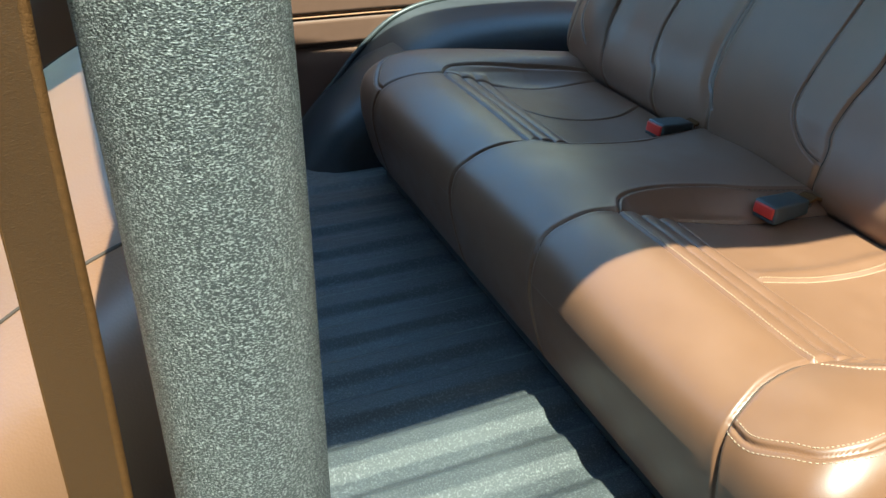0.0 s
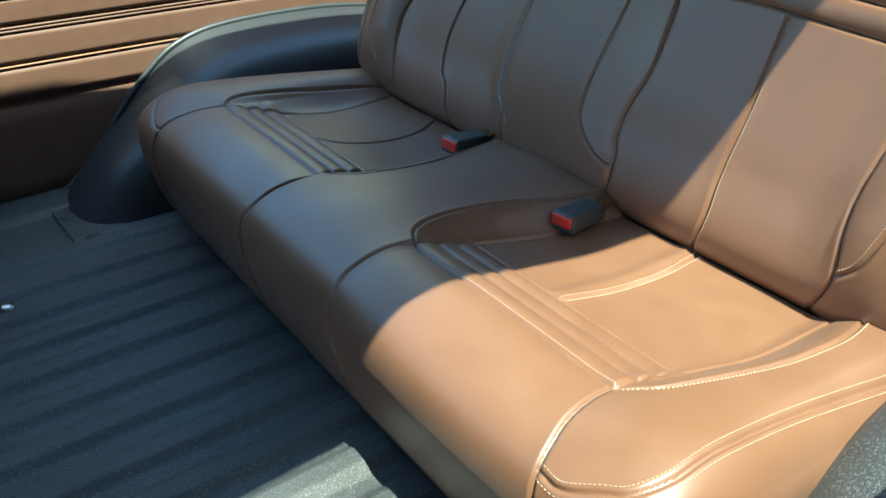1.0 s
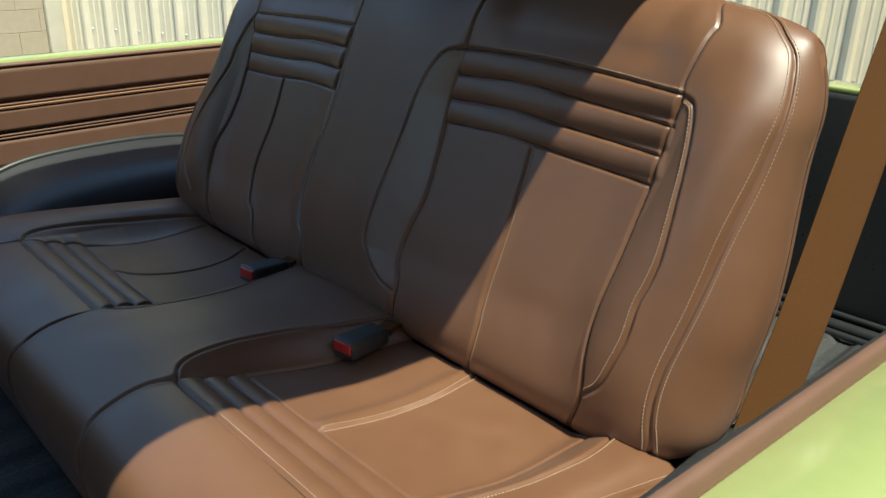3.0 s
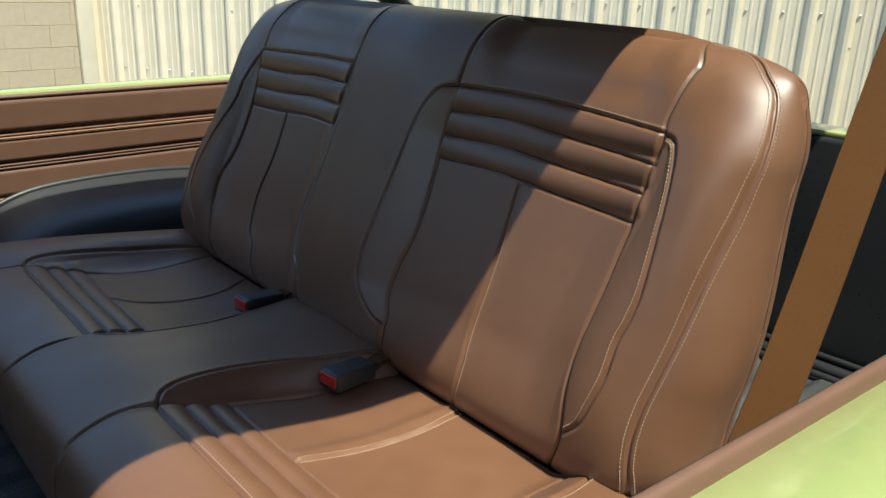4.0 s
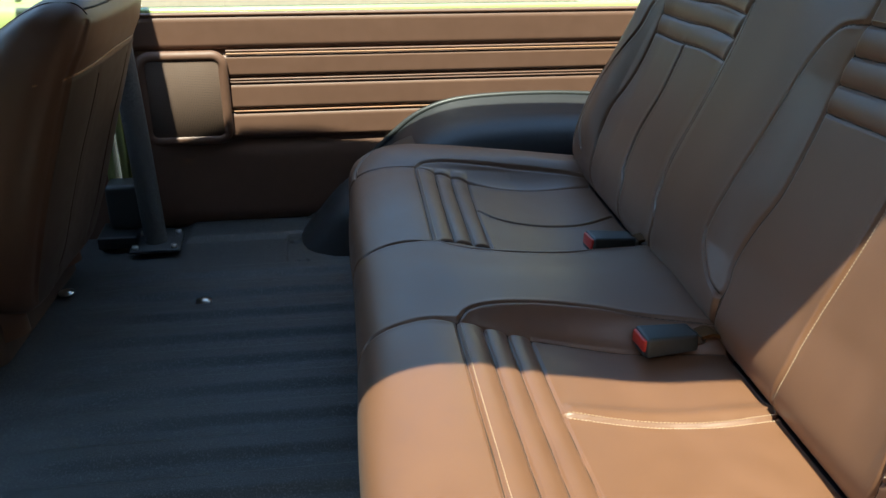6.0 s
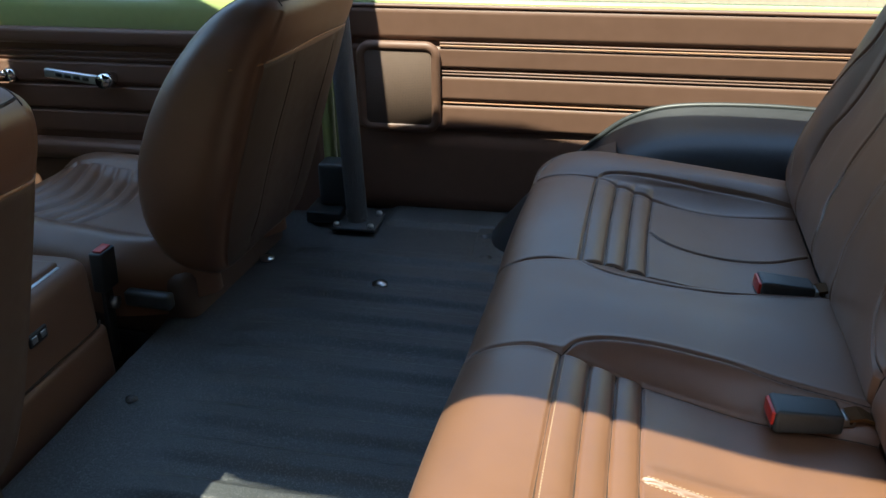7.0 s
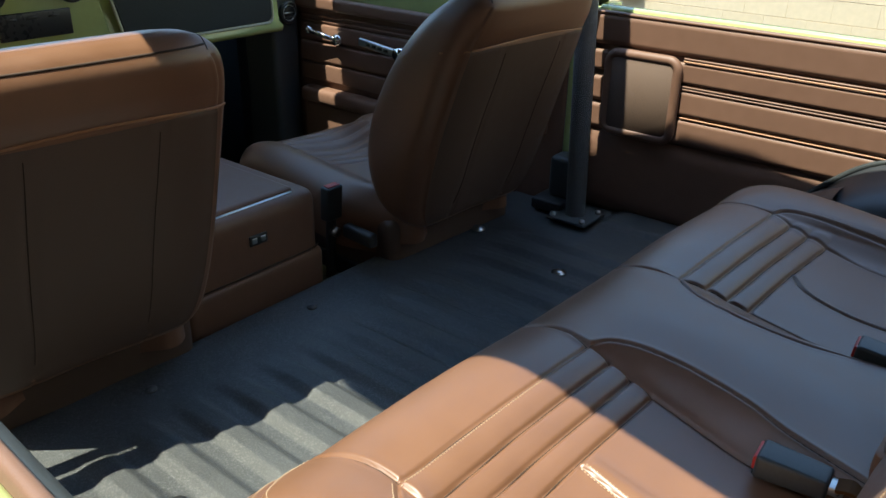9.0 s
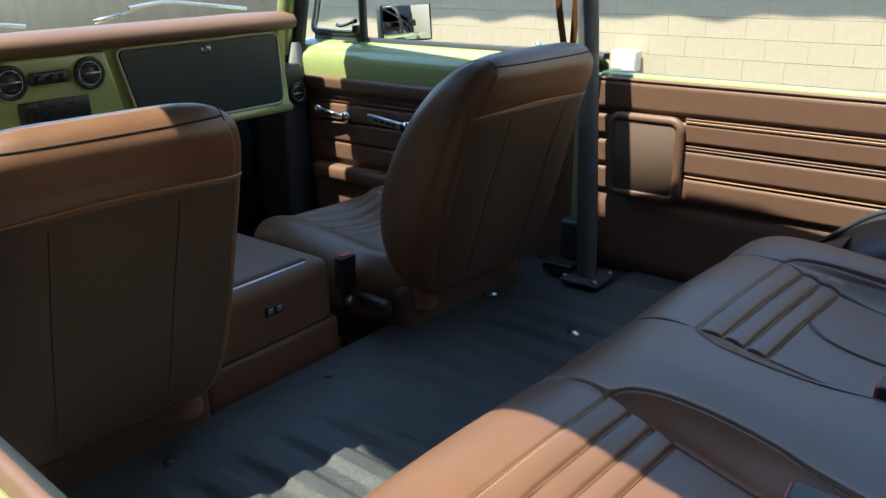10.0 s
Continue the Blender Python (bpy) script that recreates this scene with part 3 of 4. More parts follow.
cu.H += 0.004 * np.sin(np.clip((0.45 - A) / 0.34, 0, 1) * math.pi) * (1 - deep) * TOP[:, None]
su = lambda u: cu.s_of(u=u, upto=TOP)
sz = lambda z: cu.s_of(z=z, upto=(cu.u < 0.06) & (cu.s < 0.26))
pleats = [0.097, 0.130, 0.160, 0.190]
outer = [0.099, 0.135, 0.165, 0.196]
ends = {1: ((0.113, 0.132, 0.140, 0.147), (0.440, 0.434, 0.434, 0.436)), -1: ((0.122, 0.122, 0.122, 0.122), (0.447, 0.446, 0.444, 0.440))}
span = ramp(A, inn - 0.004, inn + 0.002) * (1 - ramp(A, bol - 0.014, bol))
k = np.clip((A - 0.11) / 0.34, 0, 1)
for i in range(3):
    a, b = pleats[i] * (1 - k) + outer[i] * k, pleats[i + 1] * (1 - k) + outer[i + 1] * k
    t = np.clip((U - a) / (b - a), 0, 1)
    cu.H += 0.0042 * np.sin(t * math.pi) ** 0.8 * span * TOP[:, None]
cover_lines = {}
far_near = lambda sgn, far, near: [(su(u), sgn * w) for u, w in (far if sgn > 0 else near)]
for sgn in (-1, 1):
    for i in range(4):
        L = cu.seam([(su(pleats[i]), sgn * ends[sgn][0][i]), (su(pleats[i] * 0.55 + outer[i] * 0.45 - 0.001), sgn * 0.28), (su(outer[i]), sgn * ends[sgn][1][i])], 0.0050, 0.0017, 0.0)
        cover_lines["pleat_stitching" if i == 0 else "pleat" + "abc"[i - 1], sgn] = L
    cover_lines["notch", sgn] = cu.seam([(sz(0.03), sgn * 0.124), (sz(0.12), sgn * 0.124), (sz(0.20), sgn * 0.124)] + [(su(0.0), sgn * 0.116), (su(0.03), sgn * 0.115), (su(0.064), sgn * 0.114), (su(0.098), sgn * ends[sgn][0][0])], 0.0045, 0.0020, 0.0015)
    cover_lines["hump", sgn] = cu.seam([(su(0.098), sgn * ends[sgn][0][0]), (su(0.116), sgn * 0.096), (su(0.150), sgn * 0.081), (su(0.21), sgn * 0.076), (su(0.28), sgn * 0.083), (su(0.34), sgn * 0.101), (su(0.45), sgn * 0.125)], 0.0035, 0.0017, 0.002)
    cover_lines["crease", sgn] = cu.seam(far_near(sgn, [(0.098, 0.114), (0.13, 0.133), (0.16, 0.140), (0.19, 0.147), (0.25, 0.150), (0.32, 0.153), (0.44, 0.160)],
                                                  [(0.098, 0.122), (0.13, 0.122), (0.19, 0.123), (0.26, 0.130), (0.32, 0.137), (0.44, 0.150)]), 0.0035, 0.0018, 0.0005)
    cu.seam(far_near(sgn, [(0.099, 0.441), (0.14, 0.436), (0.20, 0.438), (0.26, 0.434), (0.33, 0.440), (0.43, 0.449)],
                     [(0.099, 0.447), (0.174, 0.444), (0.254, 0.453), (0.318, 0.464), (0.43, 0.472)]), 0.0035, 0.0026, 0.0)
    cover_lines["middle_stitching", sgn] = cu.seam(far_near(sgn, [(0.194, 0.303), (0.218, 0.280), (0.25, 0.268), (0.31, 0.265), (0.37, 0.271), (0.42, 0.296), (0.45, 0.315)],
                                                            [(0.194, 0.277), (0.25, 0.282), (0.31, 0.284), (0.37, 0.286), (0.43, 0.281), (0.45, 0.279)]), 0.0045, 0.0019, 0.0015)
    cover_lines["bolster_stitching", sgn] = cu.seam(far_near(sgn, [(0.099, 0.441), (0.115, 0.462), (0.16, 0.475), (0.25, 0.486), (0.31, 0.488), (0.37, 0.484), (0.44, 0.472)],
                                                             [(0.100, 0.448), (0.115, 0.462), (0.135, 0.476), (0.194, 0.495), (0.265, 0.510), (0.33, 0.514), (0.376, 0.512), (0.44, 0.500)]), 0.0045, 0.0019, 0.0015)
    cover_lines["corner", sgn] = cu.seam([(su(0.098), sgn * 0.445), (su(0.072), sgn * 0.446), (su(0.036), sgn * 0.451), (su(0.006), sgn * 0.460), (sz(0.20), sgn * 0.470), (sz(0.16), sgn * 0.477), (sz(0.08), sgn * 0.478), (sz(0.03), sgn * 0.478)], 0.0045, 0.0021, 0.002)
    cover_lines["edge_stitching", sgn] = cu.seam([(sz(0.222), sgn * 0.464), (sz(0.222), sgn * 0.492), (su(0.006), sgn * 0.523), (su(0.02), sgn * 0.543), (su(0.051), sgn * 0.556), (su(0.10), sgn * 0.557), (su(0.19), sgn * 0.562), (su(0.28), sgn * 0.570), (su(0.375), sgn * 0.580), (su(0.44), sgn * 0.588)], 0.0045, 0.0019, 0.0012)
# the raised lip of the inner cushion along the middle seam
cu.H += 0.004 * np.exp(-((A - 0.266) / 0.012) ** 2) * (cu.W < 0) * ramp(U, 0.190, 0.206)
cushion = cu.mesh("seat_cushion", LEATHER, bench)
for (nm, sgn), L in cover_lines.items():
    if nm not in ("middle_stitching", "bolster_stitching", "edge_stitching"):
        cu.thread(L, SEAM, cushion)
    if "stitching" not in nm:
        continue
    for off in ((0.0068, -0.0068) if nm == "edge_stitching" else ((0.005, -0.004) if nm == "middle_stitching" else (0.005 * (-1 if nm != "pleat_stitching" else -sgn * 1),) if nm != "bolster_stitching" else (sgn * 0.0055,))):
        cu.stitches(nm, L, THREAD, cushion, off)

bk = Cover([(0.56, 0.170), (0.48, 0.176), (0.437, 0.193), (0.4175, 0.228), (0.420, 0.276), (0.44, 0.345), (0.468, 0.43), (0.494, 0.515), (0.519, 0.60), (0.538, 0.648), (0.566, 0.676), (0.602, 0.682),
            (0.640, 0.660), (0.655, 0.61), (0.640, 0.48), (0.60, 0.30), (0.575, 0.21)], 0.600, 0.075, 0.0019, 0.078)
ZZ = np.broadcast_to(bk.z[:, None], bk.S.shape)
FRONT = bk.s < bk.s[np.argmax(bk.z)]
fr = FRONT[:, None]


def taper(z):
    """The backrest grows narrower towards its top."""
    return 1.015 - 0.095 * ramp(np.asarray(z, float), 0.34, 0.56)


def sway(z):
    """The middle of the backrest leans to one side towards the top."""
    return -0.050 * ramp(np.asarray(z, float), 0.30, 0.58)


AT = np.abs(bk.W * taper(ZZ))
rec = 1 - ramp(ZZ, 0.50, 0.64)
WA = bk.W * taper(ZZ) + sway(ZZ)
along = lambda zs, ws: np.interp(bk.z, zs, ws)[:, None]
far_in = along([0.26, 0.30, 0.353, 0.445, 0.531, 0.60], [0.104, 0.122, 0.126, 0.110, 0.093, 0.088])
far_out = along([0.26, 0.30, 0.353, 0.392, 0.451, 0.53, 0.60], [0.114, 0.138, 0.145, 0.139, 0.125, 0.115, 0.097])
near_in = along([0.26, 0.277, 0.31, 0.355, 0.44, 0.53, 0.581, 0.60], [0.116, 0.080, 0.046, 0.044, 0.061, 0.081, 0.108, 0.140])
near_out = along([0.26, 0.304, 0.348, 0.40, 0.46, 0.53, 0.60], [0.125, 0.113, 0.118, 0.133, 0.137, 0.139, 0.153])
hollow = np.where(WA > -0.02, ramp(WA, far_in - 0.016, far_out + 0.034), ramp(-WA, near_in, near_out))
bk.H += -0.014 * ramp(ZZ, 0.19, 0.33) * rec * fr * hollow * (1 - ramp(AT, 0.385, 0.475))
bk.H += 0.006 * fr * np.exp(-(bk.W / 0.07) ** 2) * ramp(ZZ, 0.23, 0.35) * (1 - ramp(ZZ, 0.60, 0.68))
bk.H += -0.008 * fr * ramp(AT, 0.12, 0.18) * (1 - ramp(AT, 0.37, 0.43)) * ramp(ZZ, 0.59, 0.63)
bulge = np.clip((AT - 0.44) / 0.10, 0, 1)
bk.H += 0.011 * fr * np.sin(bulge * math.pi) * ramp(ZZ, 0.22, 0.33) * (1 - ramp(ZZ, 0.52, 0.63))
bk.H += -0.018 * ramp(AT, 0.34, 0.56) * ramp(ZZ, 0.575, 0.68)
sb = lambda z: bk.s_of(z=z, upto=FRONT & (bk.s > 0.03))
crest = float(bk.s[np.argmax(bk.z)])
CZ = float(bk.z.max())


def bp(z, w, s=None):
    """The place on the backrest skin at a height and a place across."""
    w = (w - float(sway(z))) / float(taper(z))
    a = min(abs(w), 0.599)
    q = a if a < 0.525 else 0.525 + 0.075 * math.asin(min(1.0, (a - 0.525) / 0.075))
    return (sb(z) if s is None else s, math.copysign(q, w))


row_z = (0.594, 0.562, 0.530, 0.499)
inside = np.where(WA > 0, ramp(WA, far_out - 0.006, far_out) * (1 - ramp(WA, 0.374, 0.384)),
                  ramp(-WA, near_out - 0.006, near_out) * (1 - ramp(-WA, 0.470, 0.480))) * fr
for a, b in zip(row_z[1:], row_z[:-1]):
    t = np.clip((ZZ - a) / (b - a), 0, 1)
    bk.H += 0.0038 * np.sin(t * math.pi) ** 0.8 * inside
bl = {}
pleat_ends = {1: ((0.092, 0.103, 0.114, 0.115), (0.374, 0.373, 0.380, 0.383)), -1: ((-0.152, -0.142, -0.135, -0.136), (-0.479, -0.476, -0.470, -0.466))}
run = lambda sgn, far, near, deep, wide, swell: bk.seam([bp(*p) if p[0] else (0.02, p[1]) for p in (far if sgn > 0 else near)], deep, wide, swell)
for sgn in (-1, 1):
    for i, z in enumerate(row_z):
        i0, i1 = pleat_ends[sgn][0][i], pleat_ends[sgn][1][i]
        mid_w = i0 + (i1 - i0) * 0.35
        bl["pleat_stitching" if i == 0 else "pleat" + "abc"[i - 1], sgn] = bk.seam([bp(z + 0.003 * (sgn > 0), i0), bp(z + 0.0045, mid_w), bp(z - 0.0005, i0 + (i1 - i0) * 0.66), bp(z - (0.007 if sgn < 0 else 0.003), i1)], 0.0048, 0.0017, 0.0)
    bl["middle_stitching", sgn] = run(sgn, [(0.499, 0.270), (0.446, 0.275), (0.41, 0.282), (0.37, 0.295), (0.33, 0.301), (0.29, 0.292), (0.25, 0.268), (0, 0.266)],
                                      [(0.494, -0.289), (0.40, -0.286), (0.338, -0.281), (0.295, -0.280), (0.255, -0.283), (0, -0.285)], 0.0050, 0.0024, 0.0025)
    bl["inner", sgn] = run(sgn, [(0.597, 0.092), (0.531, 0.095), (0.445, 0.112), (0.353, 0.128), (0.30, 0.124), (0.263, 0.104)],
                           [(0.594, -0.150), (0.581, -0.112), (0.53, -0.084), (0.44, -0.064), (0.355, -0.047), (0.31, -0.049), (0.277, -0.083), (0.263, -0.119)], 0.0038, 0.0017, 0.0015)
    bl["crease", sgn] = run(sgn, [(0.597, 0.094), (0.53, 0.112), (0.451, 0.122), (0.392, 0.136), (0.353, 0.142), (0.30, 0.135), (0.26, 0.112), (0, 0.112)],
                            [(0.594, -0.150), (0.53, -0.136), (0.46, -0.134), (0.40, -0.130), (0.348, -0.114), (0.304, -0.109), (0.26, -0.121), (0, -0.121)], 0.0038, 0.0028, 0.0005)
    bl["upright", sgn] = run(sgn, [(0.597, 0.092), (0.635, 0.084), (CZ, 0.070, crest), (CZ, 0.068, crest + 0.05)], [(0.594, -0.150), (0.640, -0.157), (CZ, -0.170, crest), (CZ, -0.172, crest + 0.05)], 0.0045, 0.0021, 0.0015)
    if sgn > 0:
        bl["outer_upright", sgn] = run(sgn, [(0.591, 0.374), (0.628, 0.372), (0.663, 0.360), (CZ, 0.356, crest), (CZ, 0.356, crest + 0.05)], [], 0.0035, 0.0020, 0.0010)
    bl["side_crease", sgn] = run(sgn, [(0.588, 0.374), (0.545, 0.379), (0.497, 0.384), (0.444, 0.394), (0.40, 0.410), (0.36, 0.431), (0.30, 0.436), (0.25, 0.430), (0, 0.430)],
                                 [(0.584, -0.478), (0.54, -0.470), (0.494, -0.466), (0.443, -0.460), (0.36, -0.450), (0.31, -0.452), (0.25, -0.461), (0, -0.461)], 0.0045, 0.0026, 0.0)
    bl["bolster_stitching", sgn] = run(sgn, [(0.591, 0.374), (0.567, 0.394), (0.53, 0.411), (0.49, 0.424), (0.45, 0.452), (0.41, 0.480), (0.365, 0.504), (0.33, 0.511), (0.30, 0.506), (0.265, 0.480)],
                                       [(0.586, -0.479), (0.583, -0.488), (0.572, -0.497), (0.515, -0.508), (0.44, -0.513), (0.40, -0.509), (0.375, -0.503), (0.328, -0.499), (0.283, -0.485), (0.261, -0.464)], 0.0045, 0.0019, 0.0022)
front_u = lambda z: np.interp(z, bk.z[FRONT & (bk.s > 0.06)], bk.u[FRONT & (bk.s > 0.06)])


def narrow(P):
    """The backrest is narrower behind its front face, at its lower corners and at its top, and leans a little to one side."""
    P = P.copy()
    behind = ramp(P[..., 0] - front_u(P[..., 2]), 0.015, 0.16)
    P[..., 1] *= 1 - 0.030 * behind - 0.07 * (1 - ramp(P[..., 2], 0.18, 0.29)) ** 2
    up = np.clip((P[..., 2] - 0.555) / (CZ + 0.002 - 0.555), 0, 0.99)
    shoulder = np.clip(np.abs(P[..., 1]) - 0.40, 0, None)
    P[..., 1] -= np.sign(P[..., 1]) * shoulder * 0.50 * (1 - np.sqrt(1 - up ** 2))
    P[..., 1] = P[..., 1] * taper(P[..., 2]) + sway(P[..., 2])
    return P


bk.warp = narrow
rear = bk.s > crest + 0.05
thick = np.interp(bk.z, bk.z[rear][::-1], bk.u[rear][::-1]) - front_u(bk.z)
bk.ease = np.clip(np.where(bk.z > 0.35, (thick / 2 - 0.006) / 0.078, 1.0), 0.45, 1.0)
bk.ease = np.convolve(np.pad(bk.ease, 12, mode="edge"), np.ones(25) / 25, "valid") * (1 - 0.50 * np.exp(-((bk.s - crest - 0.008) / 0.06) ** 2))
skin = bk.places()
skin[(bk.s < 0.06) | (bk.s > crest + 0.012)] = 9.0


def on_skin(z, w):
    """The place on the finished skin, seen from the front, at a true height and place across."""
    i, j = np.unravel_index(np.argmin((skin[..., 1] - w) ** 2 + (skin[..., 2] - z) ** 2), bk.S.shape)
    return float(bk.s[i]), float(bk.q[j])


edge_line = ((0.669, -0.512), (0.662, -0.534), (0.651, -0.551), (0.635, -0.566), (0.608, -0.577), (0.583, -0.581), (0.557, -0.580), (0.52, -0.576), (0.446, -0.565), (0.367, -0.554), (0.31, -0.546), (0.271, -0.547), (0.24, -0.551), (0.20, -0.565))
for sgn in (-1, 1):
    bl["edge_stitching", sgn] = bk.seam([bp(CZ, -0.489 if sgn < 0 else 0.385, crest)] + [on_skin(z, w if sgn < 0 else 2 * float(sway(z)) - w) for z, w in edge_line], 0.0034, 0.0019, 0.0015)
bl["outer_upright", -1] = bk.seam([bp(0.586, -0.479)] + [on_skin(z, w) for z, w in ((0.598, -0.476), (0.621, -0.480), (0.645, -0.483), (0.658, -0.485))] + [bp(CZ, -0.490, crest), bp(CZ, -0.492, crest + 0.05)], 0.0030, 0.0022, 0.0004)
back = bk.mesh("backrest", LEATHER, bench)
top_i = int(np.argmax(bk.z))
for col in (0, -1):
    edge = bk.P[:, col]
    start = int(np.argmin(edge[:top_i, 2]))
    f = np.linspace(0, 1, 420)
    fa = edge[np.round(top_i - f * (top_i - start)).astype(int)]
    ra = edge[np.round(top_i + f * (len(edge) - 1 - top_i)).astype(int)]
    k = np.linspace(0, 1, 8)[:, None]
    P = np.array([fa[i] * (1 - k) + ra[i] * k for i in range(len(f))])
    P[..., 1] -= np.sign(P[..., 1]) * 0.0005
    sheet("side_panel", P, LEATHER, back, flip=col == 0)
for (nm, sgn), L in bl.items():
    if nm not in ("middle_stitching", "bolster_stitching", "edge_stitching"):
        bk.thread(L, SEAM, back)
    if "stitching" not in nm:
        continue
    offs = {"edge_stitching": (0.0072, -0.0072), "middle_stitching": (0.005,), "pleat_stitching": (-sgn * 0.005,), "bolster_stitching": (sgn * 0.0055,)}[nm]
    for off in offs:
        bk.stitches(nm, L, THREAD, back, off)
boxed("gap_cover", (0.44, -0.55, 0.09), (0.56, 0.55, 0.172), PLASTIC, bench, 0.01)
boxed("seat_base", (0.03, -0.56, 0.002), (0.50, 0.56, 0.10), PLASTIC, bench, 0.01)
for y in (-0.4, 0.4):
    boxed("back_bracket", (0.49, y - 0.02, 0.01), (0.55, y + 0.02, 0.24), STEEL, bench, 0.006)


# ---- rear belt buckles ----
def buckle(m, label, group):
    t = thing("seat_belt_buckle", label, "buckle", m, group)
    hb = box(bmesh.new(), (0.0, -0.021, -0.013), (0.070, 0.021, 0.013), 0.005, 3)
    for v in hb.verts:
        if v.co.x > 0.045:
            v.co.y *= 1 - 6.0 * (v.co.x - 0.045)
            v.co.z *= 1 - 8.0 * (v.co.x - 0.045)
        if v.co.z > 0:
            v.co.y *= 0.90
    part("housing", hb, PLASTIC, t)
    boxed("release_button", (-0.003, -0.016, -0.006), (0.006, 0.016, 0.010), RED, t, 0.002, 2, "red release button")
    boxed("slot", (-0.0015, -0.017, -0.0115), (0.004, 0.017, -0.0070), GLOSS, t, 0.001)
    boxed("neck", (0.060, -0.010, -0.006), (0.084, 0.010, 0.004), BOLT, t, 0.002, 2, "worn metal neck")
    tube("strap", smooth_line([(0.076, 0, 0.003), (0.092, 0, 0.006), (0.112, 0, -0.004), (0.14, 0, -0.020)], 4), 0.0, WEB, t, flat=(0.024, 0.004, (0, 0, 1)))
    boxed("anchor_plate", (0.118, -0.013, -0.024), (0.150, 0.013, -0.019), BOLT, t, 0.001)
    return t


buckle(pose(0.314, -0.156, 0.216, 0, 1, 4), "black belt buckle with red button lying on the rear seat", "rear seat belt buckles")
buckle(pose(0.337, 0.112, 0.229, 0, 4, 4), "black belt buckle with red button lying on the rear seat", "rear seat belt buckles")


# ---- front seats ----
def crossing(line, y):
    """Where a line of points passes the given y."""
    for a, b in zip(line[:-1], line[1:]):
        if (a.y - y) * (b.y - y) <= 0 and a.y != b.y:
            return tuple(a.lerp(b, (y - a.y) / (b.y - a.y)))
    return tuple(line[0])


def bucket(m, label, shift=0.0, wide=1.0):
    """A bucket seat; the backrest is a D in side view: rear face nearly straight, front bowed."""
    t = thing("front_bucket_seat", label, "car seat", m, "front bucket seats")
    prof = [(0.070, -0.512, -0.545, 0.140), (0.080, -0.496, -0.572, 0.168), (0.10, -0.484, -0.606, 0.190), (0.13, -0.472, -0.634, 0.203), (0.18, -0.453, -0.655, 0.212), (0.24, -0.433, -0.657, 0.216),
            (0.30, -0.413, -0.644, 0.216), (0.37, -0.390, -0.612, 0.213), (0.43, -0.371, -0.573, 0.209), (0.48, -0.355, -0.530, 0.203), (0.515, -0.344, -0.494, 0.194), (0.540, -0.339, -0.460, 0.180),
            (0.557, -0.344, -0.430, 0.160), (0.567, -0.354, -0.408, 0.136), (0.572, -0.366, -0.392, 0.105)]
    pr = smooth_line(prof, 14)
    rows = [(((r + f) / 2 + shift, 0, z), (0, 1, 0), (1, 0, 0), hw * wide, (r - f) / 2) for z, r, f, hw in pr]
    H = pr[:, 0]

    def relief(P):
        D = H[:, None] * np.ones(P.shape[1])
        Yv = P[..., 1]
        rel = P[..., 0] - np.array([r[0][0] for r in rows])[:, None]
        half = ((pr[:, 1] - pr[:, 2]) / 2)[:, None]
        rear = ramp(rel / half, 0.55, 0.9)
        h = -0.0035 * np.exp(-((D - 0.472 + 0.014 * (Yv / 0.2) ** 2) / 0.0035) ** 2) * rear
        h += -0.0035 * np.exp(-((np.abs(Yv + 0.004) - 0.085) / 0.003) ** 2) * rear * (D < 0.462)
        h += 0.004 * ramp(D, 0.47, 0.50) * rear * (1 - ramp(D, 0.53, 0.56))
        h += -0.010 * np.exp(-(Yv / 0.11) ** 2) * rear * (1 - ramp(D, 0.30, 0.46))
        P = P.copy()
        P[..., 0] += h
        # welt between side and rear
        idx = np.arange(P.shape[1])[None, :]
        welt = np.zeros_like(D)
        for k in (20, 60):
            welt += 0.0016 * np.exp(-((idx - k) / 0.8) ** 2) - 0.003 * np.exp(-((idx - k - (2.5 if k == 60 else -2.5)) / 1.0) ** 2)
        welt = welt * (D > 0.09) * (D < 0.54)
        mid = P.mean(axis=1, keepdims=True)
        out = (P - mid) / (np.linalg.norm(P - mid, axis=2, keepdims=True) + 1e-9)
        return P + out * welt[..., None]

    b = ring_loft("backrest", rows, LEATHER, t, relief=relief, seg=160, power=3.6)
    seg, V = 160, b.data.vertices
    ring = lambda z: int(np.argmin(np.abs(H - z)))
    rear_line = []
    for y in np.linspace(-0.206, 0.206, 44) * wide:
        z = 0.472 - 0.014 * (y / 0.2) ** 2
        x, _, _ = crossing([V[ring(z) * seg + k].co for k in range(4, 77)], y)
        rear_line.append((x + 0.0008, y, z))
    tube("rear_piping", smooth_line(rear_line[::3], 4), 0.0020, PIPING, b, seg=6)
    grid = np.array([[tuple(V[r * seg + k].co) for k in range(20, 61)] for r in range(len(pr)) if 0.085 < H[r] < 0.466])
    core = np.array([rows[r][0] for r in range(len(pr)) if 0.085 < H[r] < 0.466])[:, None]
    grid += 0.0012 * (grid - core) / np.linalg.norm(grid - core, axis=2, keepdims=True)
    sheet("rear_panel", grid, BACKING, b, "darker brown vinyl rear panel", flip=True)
    # Welt and seams, drawn as tubes in the dark seam-shade colour.
    row = ring(0.553)
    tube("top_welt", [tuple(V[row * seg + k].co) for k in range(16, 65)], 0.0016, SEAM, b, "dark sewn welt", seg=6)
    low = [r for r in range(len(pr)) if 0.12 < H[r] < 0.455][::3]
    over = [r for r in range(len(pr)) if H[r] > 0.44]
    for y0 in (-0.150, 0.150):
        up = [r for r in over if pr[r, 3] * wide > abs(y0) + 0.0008]
